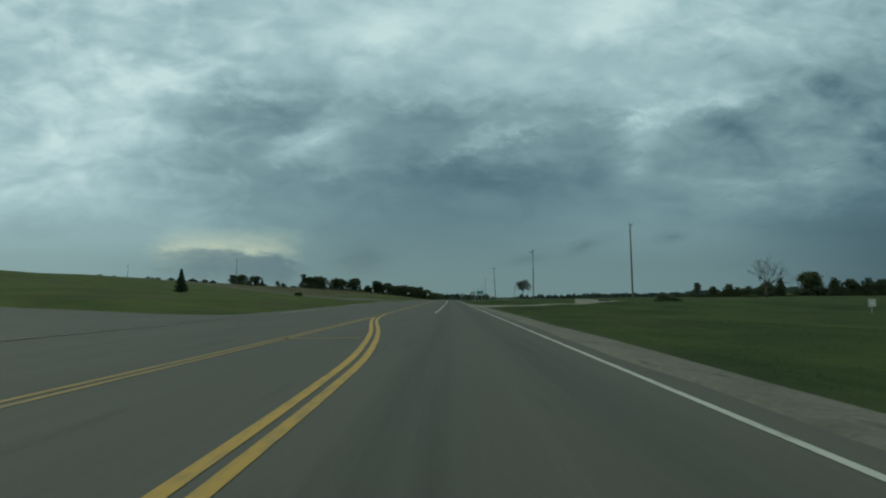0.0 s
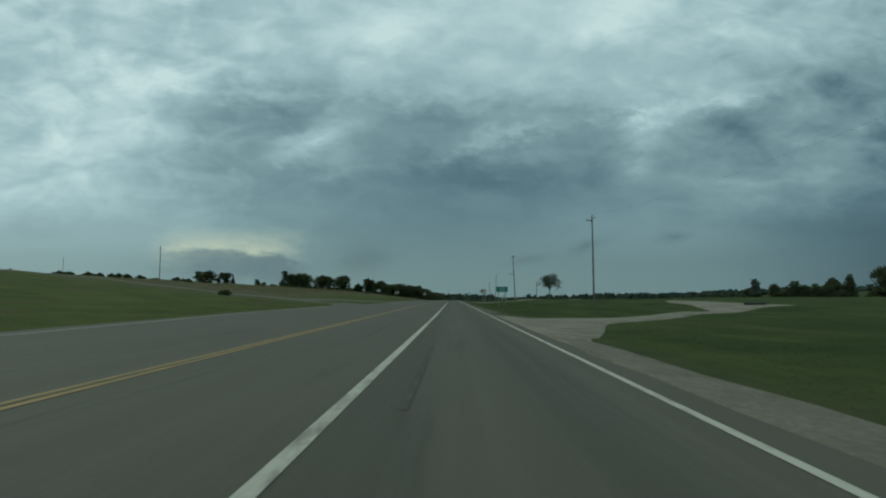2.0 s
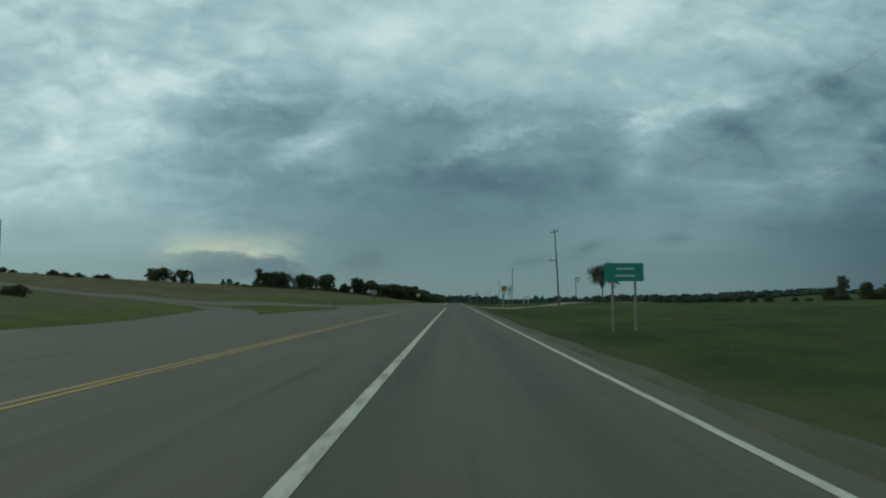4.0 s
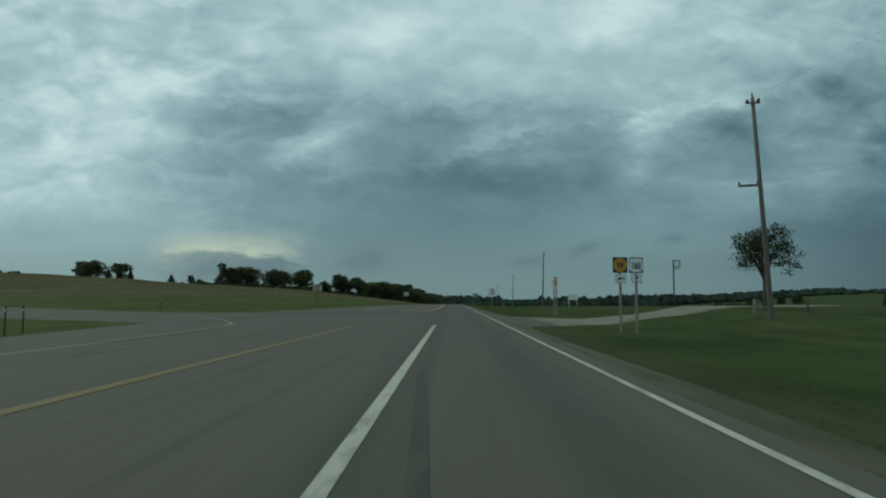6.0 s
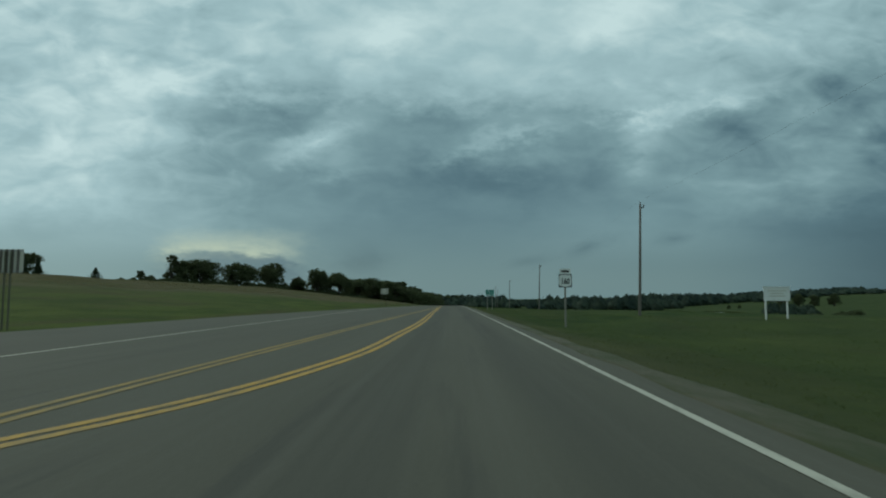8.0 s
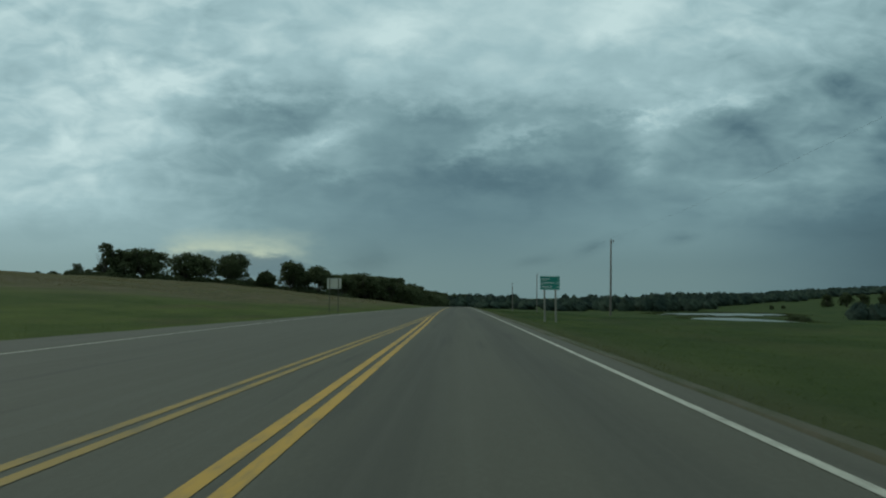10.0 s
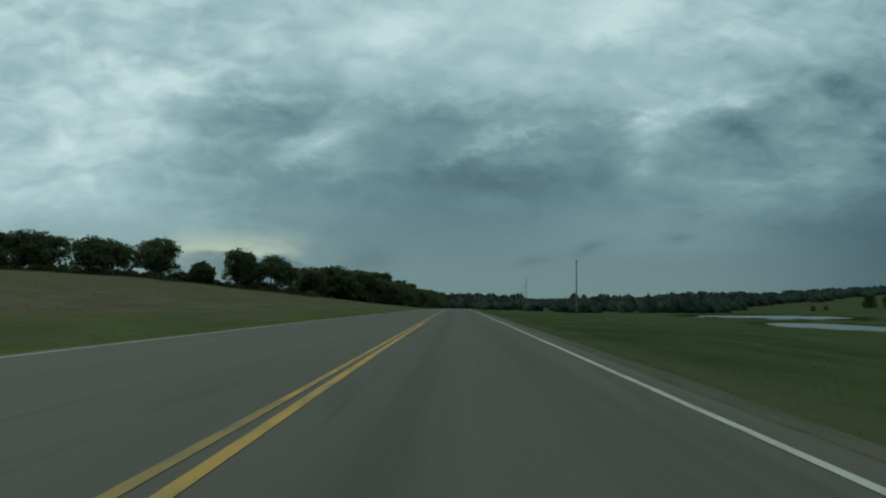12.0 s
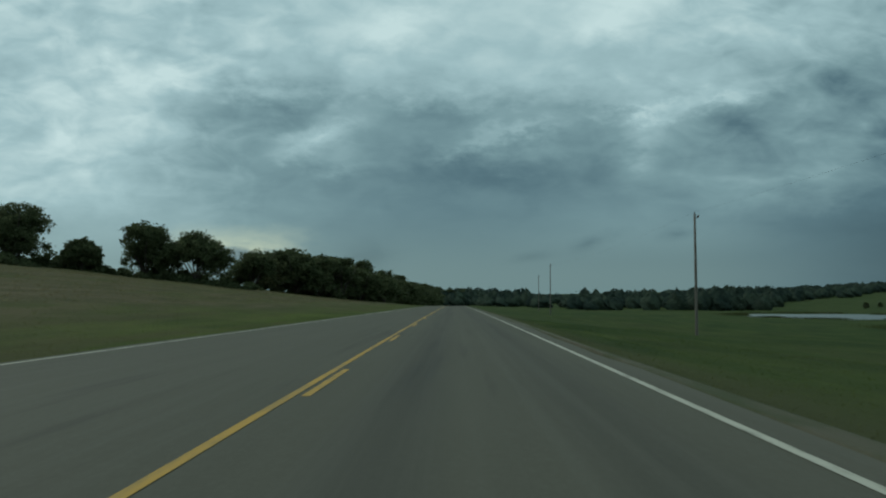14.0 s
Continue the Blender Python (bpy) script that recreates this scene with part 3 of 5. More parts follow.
def land(x, y):
    """The height of the ground at x, y (arrays)."""
    x, y = np.broadcast_arrays(np.asarray(x, dtype=float), np.asarray(y, dtype=float))
    rz = road_z(y)
    left_edge = np.interp(y, LEFT_Y, LEFT_X)
    # left: a long bank that climbs to a ridge and sinks again far ahead
    off = np.clip(left_edge - x, 0, None)
    climb = 9.6 * (1 - np.exp(-off / 75.0)) * (off / (off + 10.0)) * 1.25
    climb = climb * (1 - 0.72 * soft_step(y, 540, 780))
    dip = 0.60 * np.exp(-((y - 205) / 42.0) ** 2) * np.exp(-((off - 26) / 28.0) ** 2)
    slip = 0.85 * np.exp(-((y - 188) / 30.0) ** 4) * np.exp(-(off / 24.0) ** 4)
    climb = climb * (1 - slip)
    mouth = 0.9 * np.exp(-((y - 26) / 17.0) ** 4) * np.exp(-(off / 45.0) ** 2)
    climb = climb * (1 - dip) * (1 - mouth)
    climb = climb + 1.3 * np.exp(-((y - 512) / 62.0) ** 2) * soft_step(off, 22, 78)
    left = rz - 0.05 + climb
    # right: level fields that fall away to a valley with ponds
    i = np.clip(np.searchsorted(RY, y) - 1, 0, len(RY) - 2)
    j = np.clip(np.searchsorted(RX, x) - 1, 0, len(RX) - 2)
    ya, xa = np.asarray(RY, float), np.asarray(RX, float)
    fy = np.clip((y - ya[i]) / (ya[i + 1] - ya[i]), 0, 1)
    fx = np.clip((x - xa[j]) / (xa[j + 1] - xa[j]), 0, 1)
    t0 = RZ[i, j] * (1 - fx) + RZ[i, j + 1] * fx
    t1 = RZ[i + 1, j] * (1 - fx) + RZ[i + 1, j + 1] * fx
    right = t0 * (1 - fy) + t1 * fy
    near = np.clip((x - RIGHT_EDGE) / (4 - RIGHT_EDGE), 0, 1)
    right = np.where(x < 4, rz - 0.05 - near * 0.05, right)
    swell = 0.16 * np.sin(x * 0.11 + 1.3) * np.sin(y * 0.07) + 0.10 * np.sin(x * 0.31 + y * 0.19)
    away = np.where(x > 0, soft_step(x, 6, 18), soft_step(off, 4, 18))
    z = np.where(x > RIGHT_EDGE, right, np.where(x < left_edge, left, rz - 0.06))
    z = z + swell * away
    for cx, cy, rx, ry, level in PONDS:
        e = np.sqrt(((x - cx) / rx) ** 2 + ((y - cy) / ry) ** 2)
        basin = np.where(e < 1.05, level - 0.5, level + 0.25)
        z = z + (basin - z) * (1 - soft_step(e, 1.08, 1.7))
    return z


def ground_z(x, y):
    return float(land(x, y))


def steps(*spans):
    out = []
    for a, b, s in spans:
        out += list(np.arange(a, b, s))
    return np.array(out)


def build_ground():
    xs = steps((-4600, -600, 250), (-600, -150, 25), (-150, -50, 5), (-50, -4, 1.0), (-4, 3, 3.5), (3.05, 30, 0.9), (30, 80, 2.5),
               (80, 200, 8), (200, 700, 25), (700, 4700, 250))
    ys = steps((-600, -40, 40), (-40, 560, 2.0), (560, 900, 8), (900, 1600, 40), (1600, 4900, 200))
    gx, gy = np.meshgrid(xs, ys)
    gz = land(gx, gy)
    w = len(xs)
    verts = np.stack((gx, gy, gz), -1).reshape(-1, 3)
    a = (np.arange(len(ys) - 1)[:, None] * w + np.arange(w - 1)[None, :]).reshape(-1)
    faces = np.stack((a, a + 1, a + 1 + w, a + w), -1)
    me = mesh_of("ground", verts, faces, GRASS, True)
    tagged(new("ground", me), "green grass verges and fields rolling to the horizon", "ground", kind="structure")


build_ground()


def strip(name, rows, mat, lift, skirt=0.0, lead=0.0):
    """A band laid on the land. rows: (left point, right point) pairs; draped on land plus lift. lead: how far its first row dips under the road."""
    verts, faces = [], []
    cols = 9
    for i, ((ax, ay), (bx, by)) in enumerate(rows):
        for k in range(cols):
            f = k / (cols - 1)
            x, y = ax + (bx - ax) * f, ay + (by - ay) * f
            edge = (skirt if k in (0, cols - 1) else 0.0) + (lead if i == 0 else 0.0)
            verts.append((x, y, ground_z(x, y) + lift - edge))
    for i in range(len(rows) - 1):
        for k in range(cols - 1):
            a = i * cols + k
            faces.append((a, a + 1, a + 1 + cols, a + cols))
    return mesh_of(name, verts, faces, mat, True)


def build_road():
    ys = np.concatenate((np.arange(-120, 700, 3.0), np.arange(700, 1300, 20.0)))
    verts, faces = [], []
    for y in ys:
        xl = float(np.interp(y, LEFT_Y, LEFT_X)) + 0.12 * math.sin(y * 0.7) * math.sin(y * 0.23)
        xr = RIGHT_EDGE + 0.05 * math.sin(y * 0.9) + 0.06 * math.sin(y * 0.31)
        z = float(road_z(y))
        for k, x in enumerate((xl, xl, -10.5 if xl < -11 else xl + 0.5, -7, -3.5, 0, xr - 0.3, xr, xr)):
            verts.append((x, y, z - (0.12 if k in (0, 8) else 0.0)))
    w = 9
    for i in range(len(ys) - 1):
        for k in range(w - 1):
            a = i * w + k
            faces.append((a, a + 1, a + 1 + w, a + w))
    tagged(new("road", mesh_of("road", verts, faces, ASPHALT)), "weathered grey asphalt highway with worn wheel tracks", "road", kind="structure")


build_road()


def curve_points(pts, step=2.0):
    """Points along a smooth curve through (y, x) pairs."""
    ys = np.array([p[0] for p in pts], float)
    xs = np.array([p[1] for p in pts], float)
    yy = np.arange(ys[0], ys[-1] + 1e-6, step)
    i = np.clip(np.searchsorted(ys, yy, side="right") - 1, 0, len(ys) - 2)
    slope = np.gradient(xs, ys)
    h = ys[i + 1] - ys[i]
    t = (yy - ys[i]) / h
    xx = (xs[i] * (1 + 2 * t) * (1 - t) ** 2 + slope[i] * h * t * (1 - t) ** 2
          + xs[i + 1] * t * t * (3 - 2 * t) + slope[i + 1] * h * t * t * (t - 1))
    return list(zip(xx, yy))


def painted(name, pts, width, mat, label, lift=0.006, step=2.0, smooth_curve=True, drape=False):
    """A painted line on the road through (y, x) pairs; drape: it runs on over the side roads."""
    line = curve_points(pts, step) if smooth_curve else [(x, y) for y, x in pts]
    verts, faces = [], []
    for i, (x, y) in enumerate(line):
        ax, ay = line[max(i - 1, 0)]
        bx, by = line[min(i + 1, len(line) - 1)]
        d = Vector((bx - ax, by - ay)).normalized()
        nx, ny = -d.y * width / 2, d.x * width / 2
        for s in (1, -1):
            px, py = x + s * nx, y + s * ny
            z = float(road_z(py)) + lift
            verts.append((px, py, max(z, ground_z(px, py) + 0.082) if drape else z))
        if i:
            a = len(verts) - 4
            faces.append((a, a + 1, a + 3, a + 2))
    ob = new(name, mesh_of(name, verts, faces, mat))
    return tagged(ob, label, "road marking", "painted road markings", "structure")


def build_markings():
    w, y = WHITE_PAINT, YELLOW_PAINT
    painted("edge_line", [(-60, 2.5), (700, 2.5)], 0.11, w, "solid white edge line along the asphalt shoulder")
    painted("lane_line", [(47.4, -1.42), (60, -1.30), (95, -1.06), (165, -0.9), (212.5, -0.75)], 0.16, w, "solid white line beside the left-turn lane", step=4)
    # the outer lines of each double pair run on past the tip of the painted median, the inner ones end there
    painted("centre_line", [(-60, -6.03), (0, -5.63), (32, -5.13), (60, -5.08), (184, -5.03)], 0.135, OLD_YELLOW, "worn yellow centre line beside the turn lane")
    painted("centre_line", [(-60, -5.77), (0, -5.37), (32, -4.90), (37, -4.86)], 0.135, OLD_YELLOW, "worn yellow line ending at a painted median's tip", step=1.0)
    painted("taper_line", [(-60, -1.80), (2, -1.88), (8, -1.92), (12, -2.02), (16, -2.29), (23, -2.97), (29, -3.72), (34, -4.27), (39, -4.62), (44, -4.79)], 0.15, y, "yellow line curving round a painted median", step=1.0)
    painted("centre_line", [(44, -4.79), (60, -4.82), (184, -4.77)], 0.135, OLD_YELLOW, "worn yellow centre line beside the turn lane")
    painted("taper_line", [(-60, -2.06), (2, -2.14), (8, -2.18), (12, -2.28), (16, -2.55), (23, -3.23), (29, -3.98), (34, -4.53), (37, -4.78)], 0.15, y, "yellow line curving round a painted median", step=1.0)
    painted("taper_line", [(244, -4.07), (247, -2.97), (252, -2.07), (262, -1.62), (300, -1.57), (328, -1.70), (346, -1.92), (358, -2.03), (388.1, -2.04)], 0.15, y,
            "yellow line curving out of a painted median", step=1.0)
    painted("taper_line", [(244, -4.33), (247, -3.23), (252, -2.33), (262, -1.88), (300, -1.83), (328, -1.98), (341, -2.16)], 0.15, y, "yellow line curving out of a painted median", step=1.0)
    painted("centre_line", [(244, -4.68), (290, -3.63), (330, -2.68), (346, -2.42), (358, -2.30)], 0.135, OLD_YELLOW, "worn yellow line closing a painted median")
    painted("centre_line", [(244, -4.42), (290, -3.37), (330, -2.42), (341, -2.24)], 0.135, OLD_YELLOW, "worn yellow line ending at a painted median's tip")
    painted("median_tip", [(340, -2.20), (346, -2.17)], 0.20, OLD_YELLOW, "worn yellow tip of a painted median", step=0.5)
    painted("centre_line", [(184, -4.85), (198, -4.6), (211, -4.4)], 0.24, WORN_YELLOW, "faded yellow centre line at the junction")
    painted("median_bar", [(18.2, -5.15), (18.5, -3.0)], 0.28, OLD_YELLOW, "worn yellow bar across a painted median", smooth_curve=False)
    painted("centre_line", [(358, -2.30), (370, -2.28), (700, -2.28)], 0.11, y, "solid yellow centre line on the asphalt")
    s = 390.4
    while s < 520:
        painted("dashed_line", [(s, -2.04), (s + 3.0, -2.04)], 0.11, y, "short yellow dash of a passing zone", step=1.0)
        s += 10.3
    for marks, wide in (([(181, -0.06), (184, -0.13), (188, -0.28), (193, -0.50)], 0.15), ([(168, -2.1), (171, -1.8), (175.3, -1.44), (180, -1.2)], 0.13), ([(169, -2.6), (173, -2.15), (177, -1.85)], 0.10),
                        ([(69, -0.52), (73, -0.49), (78, -0.46)], 0.11), ([(103, 0.70), (106, 0.84), (109.5, 0.98)], 0.11)):
        painted("skid_mark", marks, wide, RUBBER, "faint dark tyre mark on the asphalt", step=1.0)
    painted("edge_line", [(-60, -13.0), (29, -12.5)], 0.11, WORN_WHITE, "worn white edge line of the far lane", drape=True)
    painted("edge_line", [(46, -12.9), (80, -14.0), (115, -15.8), (150, -16.2)], 0.11, w, "white edge line of the far lane")
    painted("edge_line", [(168, -10.0), (180, -9.9), (200, -9.7)], 0.11, WORN_WHITE, "white edge line of the far lane")
    painted("edge_line", [(200, -9.7), (204, -9.7), (207.5, -9.8), (210.5, -10.1), (213, -10.7), (215.3, -11.7), (217.5, -12.7), (220, -13.9), (222.5, -15.4), (224, -16.6)], 0.12, WORN_WHITE,
            "white edge line curving round into a side road", smooth_curve=False, drape=True)
    painted("edge_line", [(250, -9.3), (290, -9.9), (335, -10.4), (365, -9.95), (393, -9.25), (419, -8.35), (454, -7.45), (520, -7.05), (700, -7.05)], 0.11, w, "white edge line of the far lane")


build_markings()


def build_side_roads():
    # the paved road that leaves to the left, with flared corners
    rows = []
    for x, near, far in ((-13.0, 208, 258), (-14.0, 212, 255), (-15.0, 213.6, 252), (-17.5, 215.4, 242), (-20, 215.8, 235), (-24, 215.6, 229),
                         (-30, 214, 224.5), (-40, 212, 221), (-60, 207, 215), (-90, 198, 206), (-140, 180, 188)):
        rows.append(((x, near), (x, far)))
    fine = []
    for r0, r1 in zip(rows, rows[1:]):
        for k in range(6):
            f = k / 6
            fine.append(tuple((a[0] + (b[0] - a[0]) * f, a[1] + (b[1] - a[1]) * f) for a, b in zip(r0, r1)))
    fine.append(rows[-1])
    tagged(new("side_road", strip("side_road", fine, ASPHALT, 0.075, 0.09)), "grey asphalt side road flaring into the highway", "road", kind="structure")

    # a slip lane that leaves a small grass island beside the junction
    outer = [(-16.9, 146), (-18.0, 157), (-20.5, 168), (-24, 181), (-28, 196), (-34, 205), (-44, 208.5)]
    inner = [(-13.2, 150), (-13.2, 160), (-14.8, 172), (-20, 188), (-25, 200), (-31, 209), (-43, 212)]
    fine = []
    for k in range(len(outer) - 1):
        for m in range(6):
            f = m / 6
            fine.append(tuple((a[0] + (b[0] - a[0]) * f, a[1] + (b[1] - a[1]) * f) for a, b in ((outer[k], outer[k + 1]), (inner[k], inner[k + 1]))))
    fine.append((outer[-1], inner[-1]))
    tagged(new("slip_lane", strip("slip_lane", fine, ASPHALT, 0.07, 0.09)), "grey asphalt slip lane curving into a side road", "road", kind="structure")
    rows = []
    for x, near, far in ((-12.6, 6, 52), (-14.0, 13, 47.5), (-15.5, 17.5, 45), (-17.5, 20, 43), (-20, 21.5, 42), (-26, 22.5, 41.5), (-40, 23, 41), (-80, 24, 36)):
        rows.append(((x, near), (x, far)))
    fine = []
    for r0, r1 in zip(rows, rows[1:]):
        for k in range(6):
            f = k / 6
            fine.append(tuple((a[0] + (b[0] - a[0]) * f, a[1] + (b[1] - a[1]) * f) for a, b in zip(r0, r1)))
    fine.append(rows[-1])
    tagged(new("side_road", strip("side_road", fine, ASPHALT, 0.075, 0.09)), "grey asphalt side road meeting the highway at a wide mouth", "road", kind="structure")

    def gravel(name, mids, label, mat=GRAVEL):
        out = []
        for (x0, y0, w0), (x1, y1, w1) in zip(mids, mids[1:]):
            for k in range(8):
                f = k / 8
                out.append((x0 + (x1 - x0) * f, y0 + (y1 - y0) * f, w0 + (w1 - w0) * f))
        out.append(mids[-1])
        rows = []
        for i, (x, y, wd) in enumerate(out):
            a, b = out[max(i - 1, 0)], out[min(i + 1, len(out) - 1)]
            d = Vector((b[0] - a[0], b[1] - a[1])).normalized()
            wd += 0.25 * math.sin(x * 1.7 + y)
            rows.append(((x - d.y * wd / 2, y + d.x * wd / 2), (x + d.y * wd / 2, y - d.x * wd / 2)))
        tagged(new(name, strip(name, rows, mat, 0.072 if mat is DIRT else 0.05, 0.07)), label, "road", kind="structure")

    def drive(name, rows, mat, label, lift=0.078):
        """A drive given by x, near edge and far edge."""
        xs = np.array([r[0] for r in rows], float)
        fine_x = np.concatenate((np.arange(xs[0], min(xs[-1], 16), 0.5), np.arange(16, xs[-1], 1.5))) if xs[-1] > 16 else np.linspace(xs[0], xs[-1], 9)
        out = []
        for x in (xs[0] - 0.3, *fine_x):
            a, b = (float(np.interp(x, xs, [r[k] for r in rows])) for k in (1, 2))
            wob = 0.07 * math.sin(x * 2.1) + 0.05 * math.sin(x * 5.3)
            out.append(((x, b + wob), (x, a - wob * 0.8)))
        tagged(new(name, strip(name, out, mat, lift, 0.08, 0.13)), label, "road", kind="structure")

    drive("driveway", [(2.97, 76, 107), (4, 80, 104.5), (6, 87, 103), (7.5, 93, 103), (8.5, 96, 103), (10, 98, 103.2), (16, 105.8, 109.6), (20, 110.8, 114.8), (22, 113.4, 117.0), (24, 115.8, 120.5),
                       (26, 118.2, 133), (28, 120.4, 143), (29.5, 121.8, 150), (31, 122.8, 150.5), (32.2, 123.6, 146.5), (33.8, 124.5, 138), (35.5, 126, 129)],
          GRAVEL, "pale gravel driveway curving away through grass")
    drive("apron", [(2.97, 208, 236), (3.6, 211, 234), (4.6, 213.5, 232), (5.6, 215.5, 231)], ASPHALT, "patched dark asphalt apron of a side track", 0.088)
    drive("side_track", [(5.2, 214.8, 231.4), (7, 217.5, 230.5), (10, 220.8, 231.5), (16, 227, 235.2), (24, 234, 241.5), (36, 243.5, 250.5), (60, 257, 264), (95, 276, 282)],
          GRAVEL, "pale gravel side road leaving through grass")
    gravel("gravel_shoulder", [(3.85, -60, 1.8), (3.9, 0, 1.8), (3.85, 40, 1.7), (3.7, 70, 1.5), (3.6, 92, 1.3)], "dusty grey gravel shoulder beside the asphalt", SHOULDER)
    gravel("gravel_shoulder", [(3.08, 106.6, 0.2), (3.3, 109, 0.7), (3.45, 113, 1.1), (3.3, 125, 0.8), (3.15, 150, 0.45), (3.15, 216, 0.6)], "narrow dirt edge beside the asphalt", DIRT)
    gravel("gravel_shoulder", [(3.3, 228, 0.9), (3.4, 240, 1.0), (3.15, 262, 0.5), (3.15, 300, 0.4), (3.2, 420, 0.4), (3.2, 600, 0.4)], "narrow dirt edge beside the asphalt", DIRT)


build_side_roads()


def blob(cx, cy, rx, ry, turn, seed, count=48):
    rnd = random.Random(seed)
    ph = [rnd.uniform(0, 6.28) for _ in range(4)]
    out = []
    for k in range(count):
        a = math.tau * k / count
        r = 1 + 0.12 * math.sin(2 * a + ph[0]) + 0.09 * math.sin(3 * a + ph[1]) + 0.05 * math.sin(5 * a + ph[2])
        x, y = rx * r * math.cos(a), ry * r * math.sin(a)
        out.append((cx + x * math.cos(turn) - y * math.sin(turn), cy + x * math.sin(turn) + y * math.cos(turn)))
    return out


def build_loose_gravel():
    """Loose stones spilled over the grass where the driveway meets the road, in uneven drifts."""
    rnd = random.Random(8)
    verts, faces = [], []
    drifts = [(3.5 + 2.4 * f + rnd.uniform(-0.2, 0.2), 107.8 - 3.2 * f + rnd.uniform(-0.6, 0.9), rnd.uniform(0.15, 0.5)) for f in [k / 18 for k in range(11)]]
    for _ in range(420):
        dx, dy, spread = rnd.choice(drifts)
        cx, cy = dx + rnd.gauss(0, spread * 0.7), dy + rnd.gauss(0, spread * 1.6)
        if cx < 3.15:
            continue
        r, z, k = rnd.uniform(0.015, 0.055), ground_z(cx, cy), len(verts)
        turn = rnd.uniform(0, math.tau)
        ring = [(cx + r * math.cos(turn + a), cy + r * rnd.uniform(0.7, 1.3) * math.sin(turn + a)) for a in (0, 1.1, 2.2, 3.1, 4.2, 5.3)]
        verts += [(cx, cy, z + 0.02 + r * 0.5)] + [(x, y, z - 0.04) for x, y in ring]
        faces += [(k, k + 1 + i, k + 1 + (i + 1) % 6) for i in range(6)]
    tagged(new("loose_gravel", mesh_of("loose_gravel", verts, faces, SHOULDER, True)), "loose dusty stones spilled over the grass", "gravel", kind="stuff")


build_loose_gravel()


def build_water(cx, cy, rx, ry, level, seed, label):
    outline = blob(cx, cy, rx * 1.12, ry * 1.12, 0.0, seed)
    k = len(outline)
    verts = [(x, y, level) for x, y in outline] + [(x, y, level - 1.5) for x, y in outline]
    faces = [tuple(range(k))] + [(i, (i + 1) % k, (i + 1) % k + k, i + k) for i in range(k)]
    tagged(new("pond", mesh_of("pond", verts, faces, WATER)), label, "pond", kind="structure")


build_water(*PONDS[0], 3, "small still farm pond reflecting the overcast sky")
build_water(*PONDS[1], 4, "long grey pond in the valley reflecting the sky")


# ---------------------------------------------------------------- trees
def leaf_quads(centres, sizes, rng, flat=0.0):
    k = len(centres)
    u = rng.normal(size=(k, 3))
    u[:, 2] *= (1 - flat)
    u /= np.linalg.norm(u, axis=1)[:, None]
    v = rng.normal(size=(k, 3))
    v -= (v * u).sum(1)[:, None] * u
    v /= np.linalg.norm(v, axis=1)[:, None]
    s = np.asarray(sizes)[:, None]
    u, v = u * s, v * s * 0.62
    c = np.asarray(centres)
    return np.stack((c - u, c + v * 0.9 - u * 0.1, c + u, c - v * 0.9 + u * 0.1), 1)


def crown_points(rng, width, low, high, clumps, per, spread):
    """Leaf places in tufts on the shells of several overlapping lobes between two heights."""
    half = width / 2
    tall = high - low
    lobes = []
    count = 13
    for k in range(count):
        a = math.tau * k / count * 1.62 + rng.uniform(-0.5, 0.5)
        f = rng.uniform(0.0, 1.0)
        reach = half * rng.uniform(0.38, 0.64) * math.sqrt(max(0.08, 1 - f ** 2.2))
        r = half * rng.uniform(0.32, 0.50)
        rz = min(r * rng.uniform(0.65, 0.95), tall * 0.34)
        lobes.append((np.array((math.cos(a) * reach, math.sin(a) * reach, low + rz * 0.8 + f * (tall - 1.8 * rz))), r, rz))
    lobes.append((np.array((0.0, 0.0, low + tall * 0.62)), half * 0.5, tall * 0.36))
    weight = np.array([r * r for _, r, _ in lobes])
    picks = rng.choice(len(lobes), size=clumps, p=weight / weight.sum())
    pts = []
    for k in picks:
        c, r, rz = lobes[k]
        d = rng.normal(size=3)
        d /= np.linalg.norm(d)
        if d[2] < -0.35 and rng.uniform() < 0.3:
            d[2] = -d[2]
        m = c + d * np.array((r, r, rz)) * rng.uniform(0.55, 1.06)
        q = np.clip(rng.normal(size=(per, 3)), -1.6, 1.6) * spread * rng.uniform(0.35, 0.7)
        q[:, 2] *= 0.65
        pts.append(m + q)
    return np.concatenate(pts)


def limbs(bm_list, rng, base, top_z, width, count, r0):
    for k in range(count):
        a = math.tau * k / count + rng.uniform(-0.4, 0.4)
        reach = width * rng.uniform(0.22, 0.42)
        z1 = top_z * rng.uniform(0.62, 0.9)
        p0 = Vector((0, 0, base * rng.uniform(0.75, 1.1)))
        p3 = Vector((math.cos(a) * reach, math.sin(a) * reach, z1))
        p1 = p0.lerp(p3, 0.35) + Vector((rng.uniform(-.2, .2), rng.uniform(-.2, .2), rng.uniform(0, .5)))
        p2 = p0.lerp(p3, 0.7) + Vector((rng.uniform(-.3, .3), rng.uniform(-.3, .3), rng.uniform(0, .4)))
        bm_list.append(tube([p0, p1, p2, p3], [r0 * 0.55, r0 * 0.38, r0 * 0.24, r0 * 0.08], 7))


def join(parts):
    out = bmesh.new()
    for b in parts:
        me = bpy.data.meshes.new("joined")
        b.to_mesh(me)
        b.free()
        out.from_mesh(me)
        bpy.data.meshes.remove(me)
    return out


